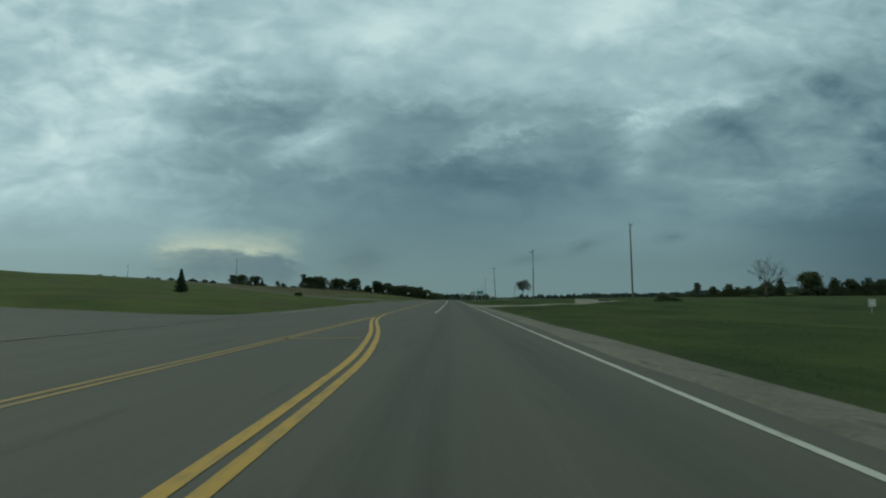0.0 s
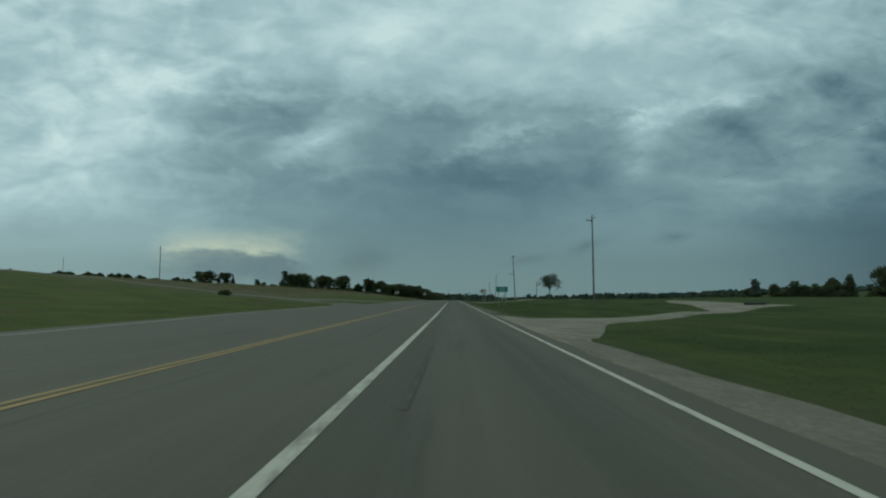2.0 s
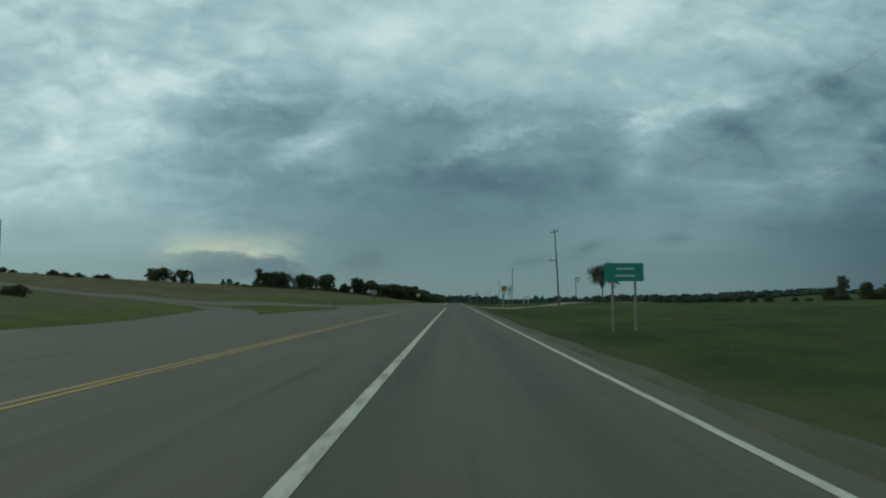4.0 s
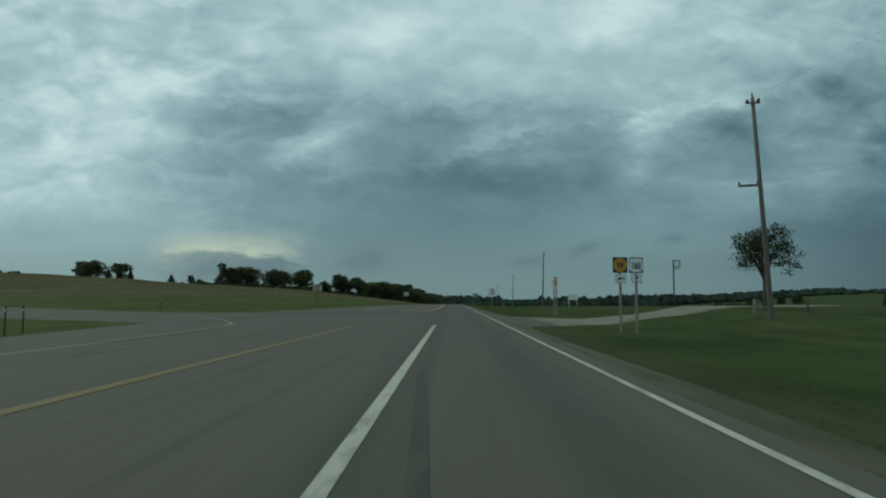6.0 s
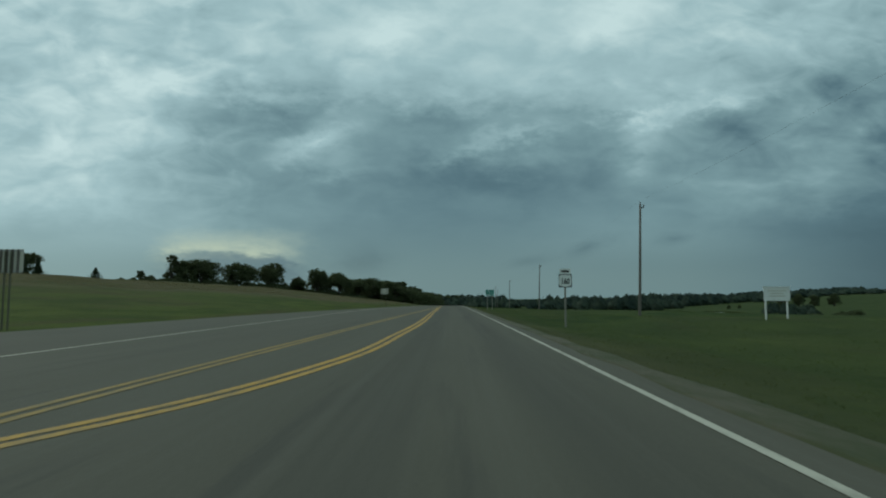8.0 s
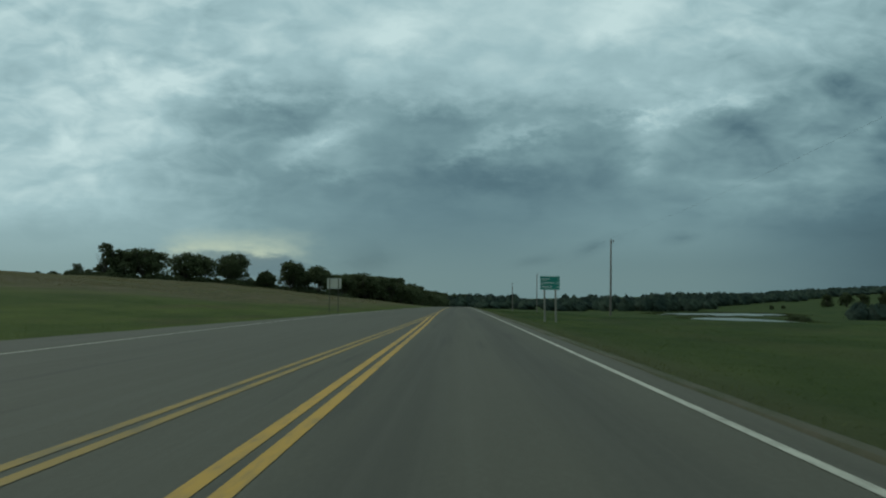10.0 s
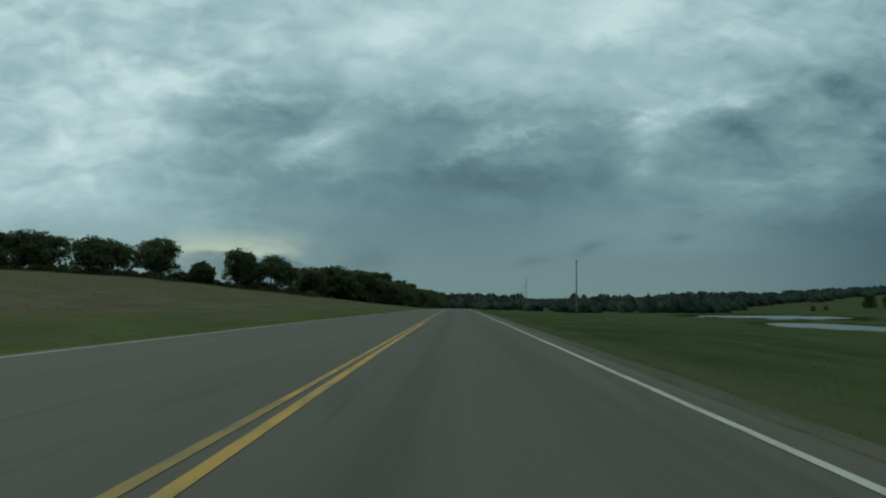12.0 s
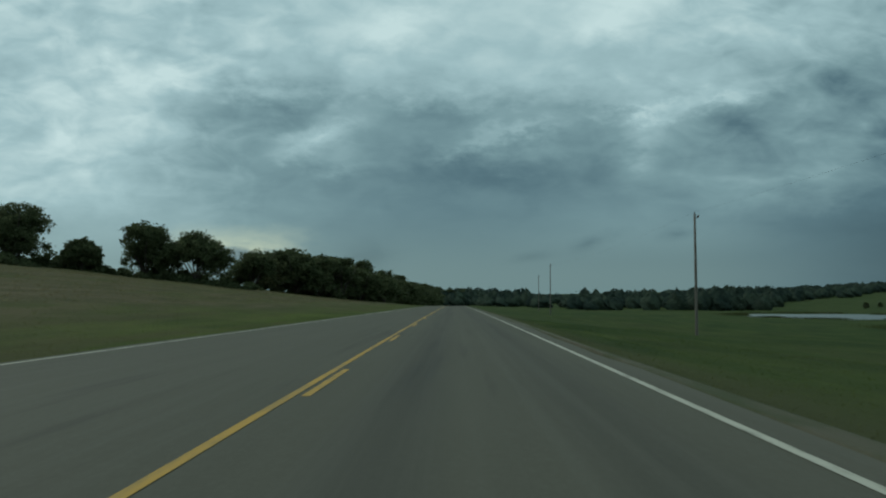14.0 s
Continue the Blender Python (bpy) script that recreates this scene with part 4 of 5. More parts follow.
def make_tree(name, height, width, clear, clumps, per, spread, leaf, mat, seed, label, category, trunk_r=0.3, lean=0.0, m=None, group="", limb_count=6):
    rng = np.random.default_rng(seed)
    ob = thing(name, m or Matrix(), label, category, group)
    bits = [tube([(0, 0, -0.3), (0.02, 0, 0.3), (lean * 0.4, 0.05, clear), (lean, 0.1, height * 0.62), (lean * 1.2, 0, height * 0.85)],
                 [trunk_r * 1.5, trunk_r * 1.1, trunk_r * 0.85, trunk_r * 0.5, trunk_r * 0.12], 9)]
    limbs(bits, rng, clear, height, width, limb_count, trunk_r)
    part("trunk", join(bits), BARK, ob)
    pts = crown_points(rng, width, clear * 0.9, height, clumps, per, spread)
    pts[:, 0] += lean * 0.8
    part_mesh("crown", quads_mesh("crown", leaf_quads(pts, rng.uniform(leaf * 0.6, leaf * 1.3, len(pts)), rng), mat), ob)
    return ob


def make_cedar(height, width, seed, m, label):
    rng = np.random.default_rng(seed)
    ob = thing("cedar_tree", m, label, "tree", "cedars on the ridge")
    part("trunk", tube([(0, 0, -0.3), (0, 0, height * 0.5), (0, 0, height * 0.95)], [0.16, 0.1, 0.02], 8), BARK, ob)
    k = 2600
    z = rng.uniform(0.04, 1.0, k)
    a = rng.uniform(0, math.tau, k)
    tier = 0.72 + 0.28 * np.sin(z * 38 + 3 * np.sin(a * 3 + seed))
    r = (1 - z) ** 0.8 * tier * (rng.uniform(0.1, 1, k) ** 0.4) * width / 2 * (1 + 0.2 * np.sin(a * 2 + z * 5))
    pts = np.stack((np.cos(a) * r, np.sin(a) * r, z * height), -1)
    part_mesh("crown", quads_mesh("crown", leaf_quads(pts, rng.uniform(0.12, 0.3, k) * height / 6, rng), SPRUCE_LEAF), ob)
    return ob


def on_land(x, y, turn=0.0, size=1.0, sink=0.05):
    return Matrix.Translation((x, y, ground_z(x, y) - sink)) @ pose(0, 0, 0, 0, 0, turn) @ Matrix.Scale(size, 4)


def place_copy(src, x, y, turn, size, label=""):
    """A copy of a tree, turned and scaled, standing on the land."""
    ob = copy_thing(src, on_land(x, y, turn, 1.0, 0.12 if size < 0.9 else 0.9))
    ob.scale = (size, size, size * random.uniform(0.94, 1.05))
    return tagged(ob, label)


def build_trees():
    rows = [
        # x, y, width, height, clear, seed
        (-61.2, 526, 14.0, 11.2, 2.0, 11), (-52.2, 529, 15.0, 10.6, 1.6, 12), (-45, 543, 10.5, 9.0, 1.2, 13),
        (-67.2, 515, 7.4, 6.0, 0.9, 14), (-77.9, 512, 14.5, 11.2, 1.6, 15),
    ]
    oaks = []
    for x, y, w, h, c, s in rows:
        oaks.append(make_tree("oak_tree", h, w, c * 0.12, 500, 34, w * 0.07, 0.25, OAK_LEAF, s, "broad dark green oak on the grassy ridge", "tree",
                              trunk_r=0.32 * h / 10, lean=random.uniform(-0.4, 0.4), m=on_land(x, y), group="oaks on the ridge"))
    # the rest of the wood on the ridge and along the road ahead
    rest = [(-110, 506, 0.9), (-113, 503, 0.8), (-87.5, 508, 0.92), (-106, 509, 0.95), (-147, 535, 0.5), (-141, 532, 0.35),
            (-48, 560, 0.9), (-41, 552, 0.9), (-38, 553, 1.05), (-34, 560, 1.0), (-29, 564, 0.95), (-41, 562, 1.05),
            (-46, 570, 1.0), (-33, 574, 1.0), (-26, 578, 0.9), (-38, 585, 1.05), (-28, 592, 1.0), (-22, 600, 0.85), (-33, 604, 1.05), (-24, 615, 0.95),
            (-19, 628, 0.9), (-28, 632, 1.05), (-21, 645, 0.95), (-17, 660, 0.9), (-25, 668, 1.05), (-18, 682, 0.95), (-15, 700, 0.9), (-22, 708, 1.0),
            (-16, 725, 0.95), (-14, 748, 0.95), (-20, 756, 1.1), (-15, 780, 1.05), (-22, 800, 1.15), (-14, 820, 1.1), (-152, 438, 0.65), (-145, 434, 0.75), (-137, 440, 0.65), (-207, 432, 0.36), (-216, 430, 0.42), (-224, 436, 0.40),
            (-12, 845, 1.1), (-4, 872, 1.15), (5, 885, 1.1)]
    woods = []
    for k, (x, y, w, h, c) in enumerate(((-105, 503, 15.5, 12.0, 0.5), (-117, 502, 8.5, 12.9, 0.6), (-92, 506, 14.0, 11.0, 0.4))):
        woods.append(make_tree("wood_tree", h, w, c, 215, 23, w * 0.075, 0.33, OAK_LEAF, 60 + k, "dark green tree in the wood along the ridge", "tree",
                               trunk_r=0.3, m=on_land(x, y, sink=0.9), group="trees of the wood"))
    for i, (x, y, s) in enumerate(rest):
        copy = place_copy(woods[i % 3], x, y, random.uniform(0, 360), s, "dark green tree in the wood along the ridge")
        copy.scale.x, copy.scale.y = s * 1.32, s * 1.32
    for x, y, h, w, s in ((-36.2, 83.5, 3.2, 2.05, 1), (-135, 436, 7.0, 3.6, 2), (-131, 437, 6.2, 3.2, 3), (-120, 450, 4.0, 5.0, 4), (-138, 433, 5.0, 3.0, 5)):
        make_cedar(h, w, s, on_land(x, y), "dark green conical cedar on the grass bank")
    make_tree("roadside_tree", 7.4, 6.4, 3.3, 250, 34, 0.50, 0.085, PALE_LEAF, 31, "thin-crowned roadside tree with sparse grey-green leaves", "tree",
              trunk_r=0.13, lean=0.3, m=on_land(27.3, 237.5), limb_count=13)
    far = make_tree("field_tree", 7.3, 7.6, 0.15, 230, 30, 0.6, 0.25, OAK_LEAF, 41, "dark round field tree beyond the meadow", "tree", m=on_land(134.6, 345.8), group="field trees")
    leafy = make_tree("field_tree", 7.3, 7.6, 0.15, 210, 30, 0.5, 0.22, OAK_LEAF, 43, "dark uneven field tree beyond the meadow", "tree", m=on_land(148, 335, sink=0.9), group="field trees")
    leafy.scale = (1.0, 1.0, 1.45)
    # x, y, breadth and height against the first trees
    for k, (x, y, s, h) in enumerate((
            (205.5, 361, 2.5, 2.6), (213, 350, 1.2, 2.0), (223, 351, 1.5, 1.95), (231, 349, 1.2, 2.0), (240, 352, 1.6, 1.9), (252, 356, 1.7, 1.9),
            (188, 374, 1.2, 1.95), (194, 370, 1.0, 2.15), (180, 362, 1.6, 1.6), (167, 353, 1.05, 1.42), (161, 341, 1.2, 1.2), (154, 338, 0.8, 1.15), (141, 339, 0.8, 1.2),
            (173, 352, 0.9, 1.25), (147, 343, 0.7, 0.8), (134, 341, 0.8, 0.75), (152, 346, 1.7, 0.8), (176, 350, 1.8, 0.95), (197, 352, 1.7, 1.1), (217, 347, 1.7, 1.2), (247, 351, 2.0, 1.4), (126, 336, 0.5, 0.6), (119, 334, 0.45, 0.5), (112, 330, 0.45, 0.5),
            (230, 380, 0.9, 1.2), (250, 385, 0.9, 1.2), (296, 806, 1.4, 1.6), (309, 803, 1.5, 1.75), (324, 806, 1.5, 1.6), (340, 802, 1.7, 1.7), (222, 746, 0.5, 0.5), (232, 750, 0.45, 0.45))):
        copy = place_copy((far, leafy)[k % 2], x, y, random.uniform(0, 360), s)
        copy.scale = (s, s, h)
    slim = make_tree("field_tree", 10.0, 5.0, 3.6, 260, 26, 0.5, 0.21, SILVER_LEAF, 44, "slim pale field tree with a dark top above the hedge", "tree", trunk_r=0.16,
                     m=on_land(132.5, 338), group="field trees", limb_count=9)
    top = crown_points(np.random.default_rng(45), 3.6, 8.4, 10.9, 34, 20, 0.35)
    part_mesh("crown", quads_mesh("crown", leaf_quads(top, np.full(len(top), 0.24), np.random.default_rng(46)), OAK_LEAF), slim)
    lone = place_copy(far, 240, 528, 40, 1.0, "tall dark field tree standing alone beyond the meadow")
    lone.scale = (1.15, 1.15, 2.1)
    # a bare grey tree in the meadow
    rng = np.random.default_rng(5)
    bare = thing("bare_tree", on_land(58.8, 118, 0, 1.2), "leafless grey tree in the meadow", "tree")
    bits = [tube([(0, 0, -0.3), (0.1, 0, 1.2), (0.2, 0.1, 2.4)], [0.28, 0.2, 0.12], 8)]
    def grow(p, way, length, radius, depth):
        q = p + way * length
        mid = p.lerp(q, 0.5) + Vector((rng.uniform(-.06, .06), rng.uniform(-.06, .06), rng.uniform(0, .08))) * length
        bits.append(tube([p, mid, q], [radius, radius * 0.8, radius * 0.55], 6 if depth > 2 else 4))
        if depth == 0:
            return
        for _ in range(3 if depth > 1 else 5):
            turn = Vector((rng.normal(), rng.normal(), rng.normal() * 0.6)) * 0.48
            grow(p.lerp(q, rng.uniform(0.6, 1.0)), (way + turn + Vector((0, 0, 0.10))).normalized(), length * rng.uniform(0.55, 0.8), radius * 0.5, depth - 1)
    for k in range(8):
        a = math.tau * k / 8 + rng.uniform(-.3, .3)
        tilt = rng.uniform(0.45, 1.35)
        grow(Vector((0.1, 0, rng.uniform(0.9, 2.2))), Vector((math.cos(a) * tilt, math.sin(a) * tilt, 1.0)).normalized(), rng.uniform(1.6, 2.5), 0.058, 4)
    part("crown", join(bits), BARK, bare)
    # bushes
    bush = make_tree("bush", 1.7, 3.7, 0.1, 130, 24, 0.30, 0.12, OAK_LEAF, 51, "low dark green bush in the meadow grass", "bush", trunk_r=0.06, m=on_land(31, 92), group="bushes")
    scrub = make_tree("scrub_bush", 1.8, 3.6, 0.05, 60, 15, 0.34, 0.26, OAK_LEAF, 52, "dark scrub at the foot of the trees", "bush", trunk_r=0.05, m=on_land(-100, 497), group="scrub")
    for x, y, s in ((32.6, 91.5, 0.6), (58, 122, 1.0), (62, 115, 0.9), (67.5, 350, 1.3), (71, 352, 1.55), (97, 373, 1.8), (36, 262, 0.45),
                    (104, 492, 1.7), (107, 495, 1.4), (103, 485, 1.2), (92, 420, 1.2), (100, 424, 1.0), (108, 428, 1.3), (130, 470, 1.5), (-45.5, 188, 0.8)):
        place_copy(bush, x, y, random.uniform(0, 360), s)
    for i in range(46):
        x, y = -132 + 62 * i / 45 + random.uniform(-1.5, 1.5), 494 + 12 * i / 45 + random.uniform(-3, 3)
        place_copy(scrub, x, y, random.uniform(0, 360), random.uniform(0.9, 1.6), "dark scrub at the foot of the trees")
    for i in range(34):
        place_copy(scrub, -88 + 46 * i / 33 + random.uniform(-1, 1), 506 + 26 * i / 33 + random.uniform(-2, 2), random.uniform(0, 360), random.uniform(0.9, 1.5), "dark scrub at the foot of the trees")
    for i in range(60):
        f = i / 59
        place_copy(scrub, -232 + 86 * f + random.uniform(-3, 3), 424 + random.uniform(-8, 8), random.uniform(0, 360), random.uniform(0.6, 0.95), "dark scrub along the top of the ridge")
    for i in range(70):
        f = i / 69
        if math.sin(f * 21.0) + math.sin(f * 47.0 + 1) > -0.5:
            place_copy(scrub, -190 + 112 * f + random.uniform(-2, 2), 262 + random.uniform(-10, 10), random.uniform(0, 360), random.uniform(0.5, 0.95), "low dark scrub along the top of the grass bank")
    line_y = (497, 510, 530, 556, 600, 680, 800)
    line_x = (-112, -84, -58, -38, -23, -16, -13)
    for i in range(84):
        y = 497 + 300 * (i / 83) ** 1.5 + random.uniform(-2, 2)
        x = float(np.interp(y, line_y, line_x)) + random.uniform(-4, 2)
        place_copy(scrub, x, y, random.uniform(0, 360), random.uniform(0.8, 1.9), "dark scrub at the foot of the trees")


build_trees()


def build_woods():
    """Woods along the valley and on the far hills: nobody could count the trees."""
    rng = np.random.default_rng(8)
    quads = []

    def clump(x, y, h, w, per):
        """A full rounded crown that reaches the ground, its outline broken by lobes."""
        p = rng.uniform(0, math.tau, 4)

        def shell(a, f):
            r = w / 2 * np.sqrt(1 - np.minimum(f, 0.999) ** 2.4) * (0.80 + 0.20 * np.minimum(1, f / 0.25))
            r = r * (1 + 0.20 * np.sin(3 * a + p[0] + 5 * f) + 0.15 * np.sin(5 * a + p[1] + 11 * f) + 0.08 * np.sin(9 * a + 19 * f))
            top = f * h * 0.92 * (1 + 0.16 * np.sin(2 * a + p[2]) + 0.10 * np.sin(5 * a + p[3]))
            return np.stack((x + np.cos(a) * r, y + np.sin(a) * r, ground_z(x, y) + top), -1)

        ga, gf = np.meshgrid(np.linspace(0, math.tau, 17), np.array((0.0, 0.16, 0.32, 0.48, 0.64, 0.80, 0.92, 0.999)))
        grid = shell(ga, gf)
        grid[:, -1] = grid[:, 0]
        quads.append(np.stack((grid[:-1, :-1], grid[:-1, 1:], grid[1:, 1:], grid[1:, :-1]), 2).reshape(-1, 4, 3))
        a, f = rng.uniform(0, math.tau, per), rng.uniform(0.05, 1, per)
        c = shell(a, f) + rng.normal(size=(per, 3)) * w * np.array((0.05, 0.05, 0.04))
        quads.append(leaf_quads(c, rng.uniform(0.020, 0.050, per) * min(w, 14), rng))

    def belt(count, xa, ya, xb, yb, spread, h0, h1, w0, w1, per):
        for _ in range(count):
            f = rng.uniform(0, 1)
            clump(xa + (xb - xa) * f + rng.normal() * spread, ya + (yb - ya) * f + rng.normal() * spread, rng.uniform(h0, h1), rng.uniform(w0, w1), per)

    belt(62, 10, 830, 200, 810, 12, 4.5, 9, 7.5, 14.5, 240)
    belt(17, 112, 735, 160, 750, 6, 8, 12, 9, 14, 320)
    belt(10, 151, 530, 168, 532, 2.5, 4, 6, 5, 8, 380)
    belt(10, 60, 745, 90, 750, 6, 5, 8, 6.5, 10.5, 240)
    belt(46, 110, 915, 250, 920, 12, 8, 12.5, 9, 15, 190)
    # a wooded belt that climbs the hill beyond the ponds
    belt(40, 160, 820, 250, 917, 7, 8.5, 13, 9, 15, 190)
    belt(46, 250, 917, 377, 1057, 8, 7, 11, 9, 15, 150)
    belt(56, 377, 1057, 568, 1257, 9, 8, 12, 10, 17, 120)
    belt(50, 568, 1257, 800, 1480, 10, 8, 12, 12, 20, 100)
    belt(170, -20, 980, 250, 1100, 40, 5, 8, 9, 16, 99)
    belt(285, 400, 1350, 2400, 1500, 80, 5, 9, 14, 28, 72)
    belt(180, 700, 1020, 2200, 620, 40, 3, 5.5, 8.9, 18, 72)
    belt(120, -45, 880, 40, 900, 18, 8, 12, 7.4, 13.1, 135)
    belt(135, -560, 505, -178, 432, 10, 1.8, 3.8, 3.7, 7.4, 126)
    me = quads_mesh("far_woods", np.concatenate(quads), WOODS_LEAF)
    tagged(new("far_woods", me), "dark woods along the valley and hills, tinted blue-green with haze", "woods", kind="stuff")


build_woods()


# ---------------------------------------------------------------- utility poles
def utility_pole(x, y, height, lean=0.0, arm=None, arm_z=0.0, bracket=True, label="tall weathered wooden utility pole beside the highway"):
    ob = thing("utility_pole", Matrix.Translation((x, y, ground_z(x, y))) @ pose(0, 0, 0, 0, lean, 0), label, "utility pole", "utility poles along the road")
    part("shaft", tube([(0, 0, -0.8), (0, 0, 0), (0.01, 0, height * 0.5), (0, 0, height)], [0.135, 0.130, 0.108, 0.085], 12), WOOD, ob)
    if bracket:
        b = part("bracket", box(0.17, 0, height - 0.28, 0.30, 0.07, 0.07, 0.01), RUST, ob)
        part("insulator", tube([(0.30, 0, height - 0.24), (0.30, 0, height - 0.15), (0.30, 0, height - 0.10), (0.30, 0, height - 0.04)], [0.04, 0.075, 0.05, 0.03], 8), GLASSY, b)
    part("pin", tube([(0, 0, height - 0.02), (0, 0, height + 0.14), (0, 0, height + 0.2)], [0.025, 0.05, 0.03], 8), GLASSY, ob)
    if arm:
        side = part("crossarm", box(-arm / 2 + 0.1, 0, arm_z, arm, 0.09, 0.11, 0.012), WOOD, ob)
        for k in (0.1, arm - 0.15):
            part("insulator", tube([(-k, 0, arm_z + 0.05), (-k, 0, arm_z + 0.15), (-k, 0, arm_z + 0.2)], [0.03, 0.055, 0.03], 8), GLASSY, side)
    return ob


POLES = [(24.5, 85.4, 11.4, -1.0), (19.5, 148.5, 11.9, -0.3), (15.25, 212.5, 10.85, -2.6), (16.3, 294.5, 9.7, 1.6),
         (18.7, 374.0, 9.4, 1.6), (20.0, 456.0, 10.3, 0.6), (21.5, 545.0, 11.5, 0.4), (27.0, 605.0, 11.5, 0.0)]


def build_poles():
    tops = []
    for i, (x, y, h, lean) in enumerate(POLES):
        kw = {}
        if i == 1:
            kw = dict(arm=0.9, arm_z=11.3)
        if i == 2:
            kw = dict(arm=1.15, arm_z=6.5)
        pole = utility_pole(x, y, h, lean, **kw)
        if i == 2:
            top = part("top_arm", tube([(-0.58, -0.5, h - 0.42), (0.58, 0.5, h - 0.14)], [0.045, 0.045], 8), WOOD, pole)
            for f in (-0.95, -0.75, 0.75, 0.95):
                part("insulator", tube([(f * 0.55, f * 0.48, h - 0.26 + f * 0.14), (f * 0.55, f * 0.48, h - 0.16 + f * 0.14), (f * 0.55, f * 0.48, h - 0.11 + f * 0.14)], [0.03, 0.055, 0.03], 8), GLASSY, top)
        tops.append((x, y, ground_z(x, y) + h))
    for x, y, h in ((-186, 360, 10.0), (-79, 231, 9.6)):
        utility_pole(x, y, h, label="distant wooden utility pole on the grass ridge", bracket=False)

    def cable(a, b, sag):
        pts = []
        for k in range(25):
            f = k / 24
            pts.append((a[0] + (b[0] - a[0]) * f, a[1] + (b[1] - a[1]) * f, a[2] + (b[2] - a[2]) * f - 4 * sag * f * (1 - f)))
        me = bpy.data.meshes.new("power_cable")
        bm = tube(pts, [0.003] * 25, 5)
        bm.to_mesh(me)
        bm.free()
        me.materials.append(CABLE)
        tagged(new("power_cable", me), "thin dark power cable strung between poles", "cable", "power cables")

    first = (27.0, 10.0, ground_z(27.0, 10.0) + 11.0)
    chain = [first] + tops
    for a, b in zip(chain, chain[1:]):
        cable((a[0], a[1], a[2] + 0.16), (b[0], b[1], b[2] + 0.16), 0.9)
    for a, b in zip(chain[2:3], chain[3:4]):
        cable((a[0] + 0.16, a[1], a[2] - 4.3), (b[0] + 0.12, b[1], b[2] - 4.3), 1.1)
    utility_pole(27.0, 10.0, 11.0)


build_poles()


# ---------------------------------------------------------------- road signs
def shield_outline(w, h):
    half = [(0.0, 0.5), (0.10, 0.455), (0.22, 0.44), (0.36, 0.475), (0.47, 0.38), (0.455, 0.25), (0.485, 0.05), (0.485, -0.18),
            (0.45, -0.33), (0.32, -0.43), (0.12, -0.455), (0.0, -0.5)]
    pts = half + [(-a, b) for a, b in reversed(half[1:-1])]
    return [(a * w, b * h) for a, b in pts]


def sunflower_outline(r):
    pts = []
    for k in range(64):
        a = math.tau * k / 64
        q = r * (1 + 0.055 * math.cos(16 * a))
        pts.append((q * math.cos(a), q * math.sin(a)))
    return pts


def moved(pts, x, z):
    return [(a + x, b + z) for a, b in pts]


def us_route(parent, x, z, size, y=-0.03):
    p = part("route_panel", plate(rounded(size, size, 0.03, x, z), 0.004, y), BLACK_SIGN, parent, "black square panel with a white route shield")
    part("shield", plate(moved(shield_outline(size * 0.97, size * 0.96), x, z), 0.002, y - 0.003), WHITE_SIGN, p)
    lettering("route_digits", "160", size * 0.60, BLACK_SIGN, p, x, y - 0.006, z - size * 0.24, 0.74, bold=size * 0.018)


def state_route(parent, x, z, size, y=-0.03):
    p = part("route_panel", plate(rounded(size, size, 0.03, x, z), 0.004, y), BLACK_SIGN, parent, "black square panel with a yellow sunflower")
    part("sunflower", plate(moved(sunflower_outline(size * 0.45), x, z), 0.002, y - 0.003), YELLOW_SIGN, p)
    lettering("route_digits", "99", size * 0.60, BLACK_SIGN, p, x, y - 0.006, z - size * 0.22, 0.80, bold=size * 0.014)


def arrow_plate(parent, x, z, way, y=-0.03):
    p = part("arrow_plate", plate(rounded(0.50, 0.38, 0.03, x, z), 0.004, y), WHITE_SIGN, parent, "white plate with a black arrow")
    part("border", join([plate(rounded(0.46, 0.012, 0.004, x, z + s * 0.17), 0.002, y - 0.003) for s in (1, -1)]
                        + [plate(rounded(0.012, 0.34, 0.004, x + s * 0.225, z), 0.002, y - 0.003) for s in (1, -1)]), BLACK_SIGN, p)
    bar = [(-0.02, 0.03), (-0.02, -0.03), (0.16, -0.03), (0.16, 0.03)]
    head = [(-0.02, 0.10), (-0.16, 0.0), (-0.02, -0.10)]
    if way == "both":
        bits = [[(-0.06, 0.03), (-0.06, -0.03), (0.06, -0.03), (0.06, 0.03)], [(-0.05, 0.10), (-0.18, 0.0), (-0.05, -0.10)], [(0.05, -0.10), (0.18, 0.0), (0.05, 0.10)]]
    elif way == "up":
        bits = [[(b, -a) for a, b in q] for q in (bar, head)]
    else:
        bits = [bar, head]
    part("arrow", join([plate(moved(q, x, z), 0.002, y - 0.0035) for q in bits]), BLACK_SIGN, p)


def post(parent, x, foot, top, w=0.085, y=0.035, mat=None):
    part("post", box(x, y, (foot + top) / 2, w, w, top - foot, 0.008), mat or POST, parent)


def sign_at(name, x, y, turn, label, category="road sign"):
    return thing(name, Matrix.Translation((x, y, ground_z(x, y))) @ pose(0, 0, 0, 0, 0, turn), label, category, "road signs")


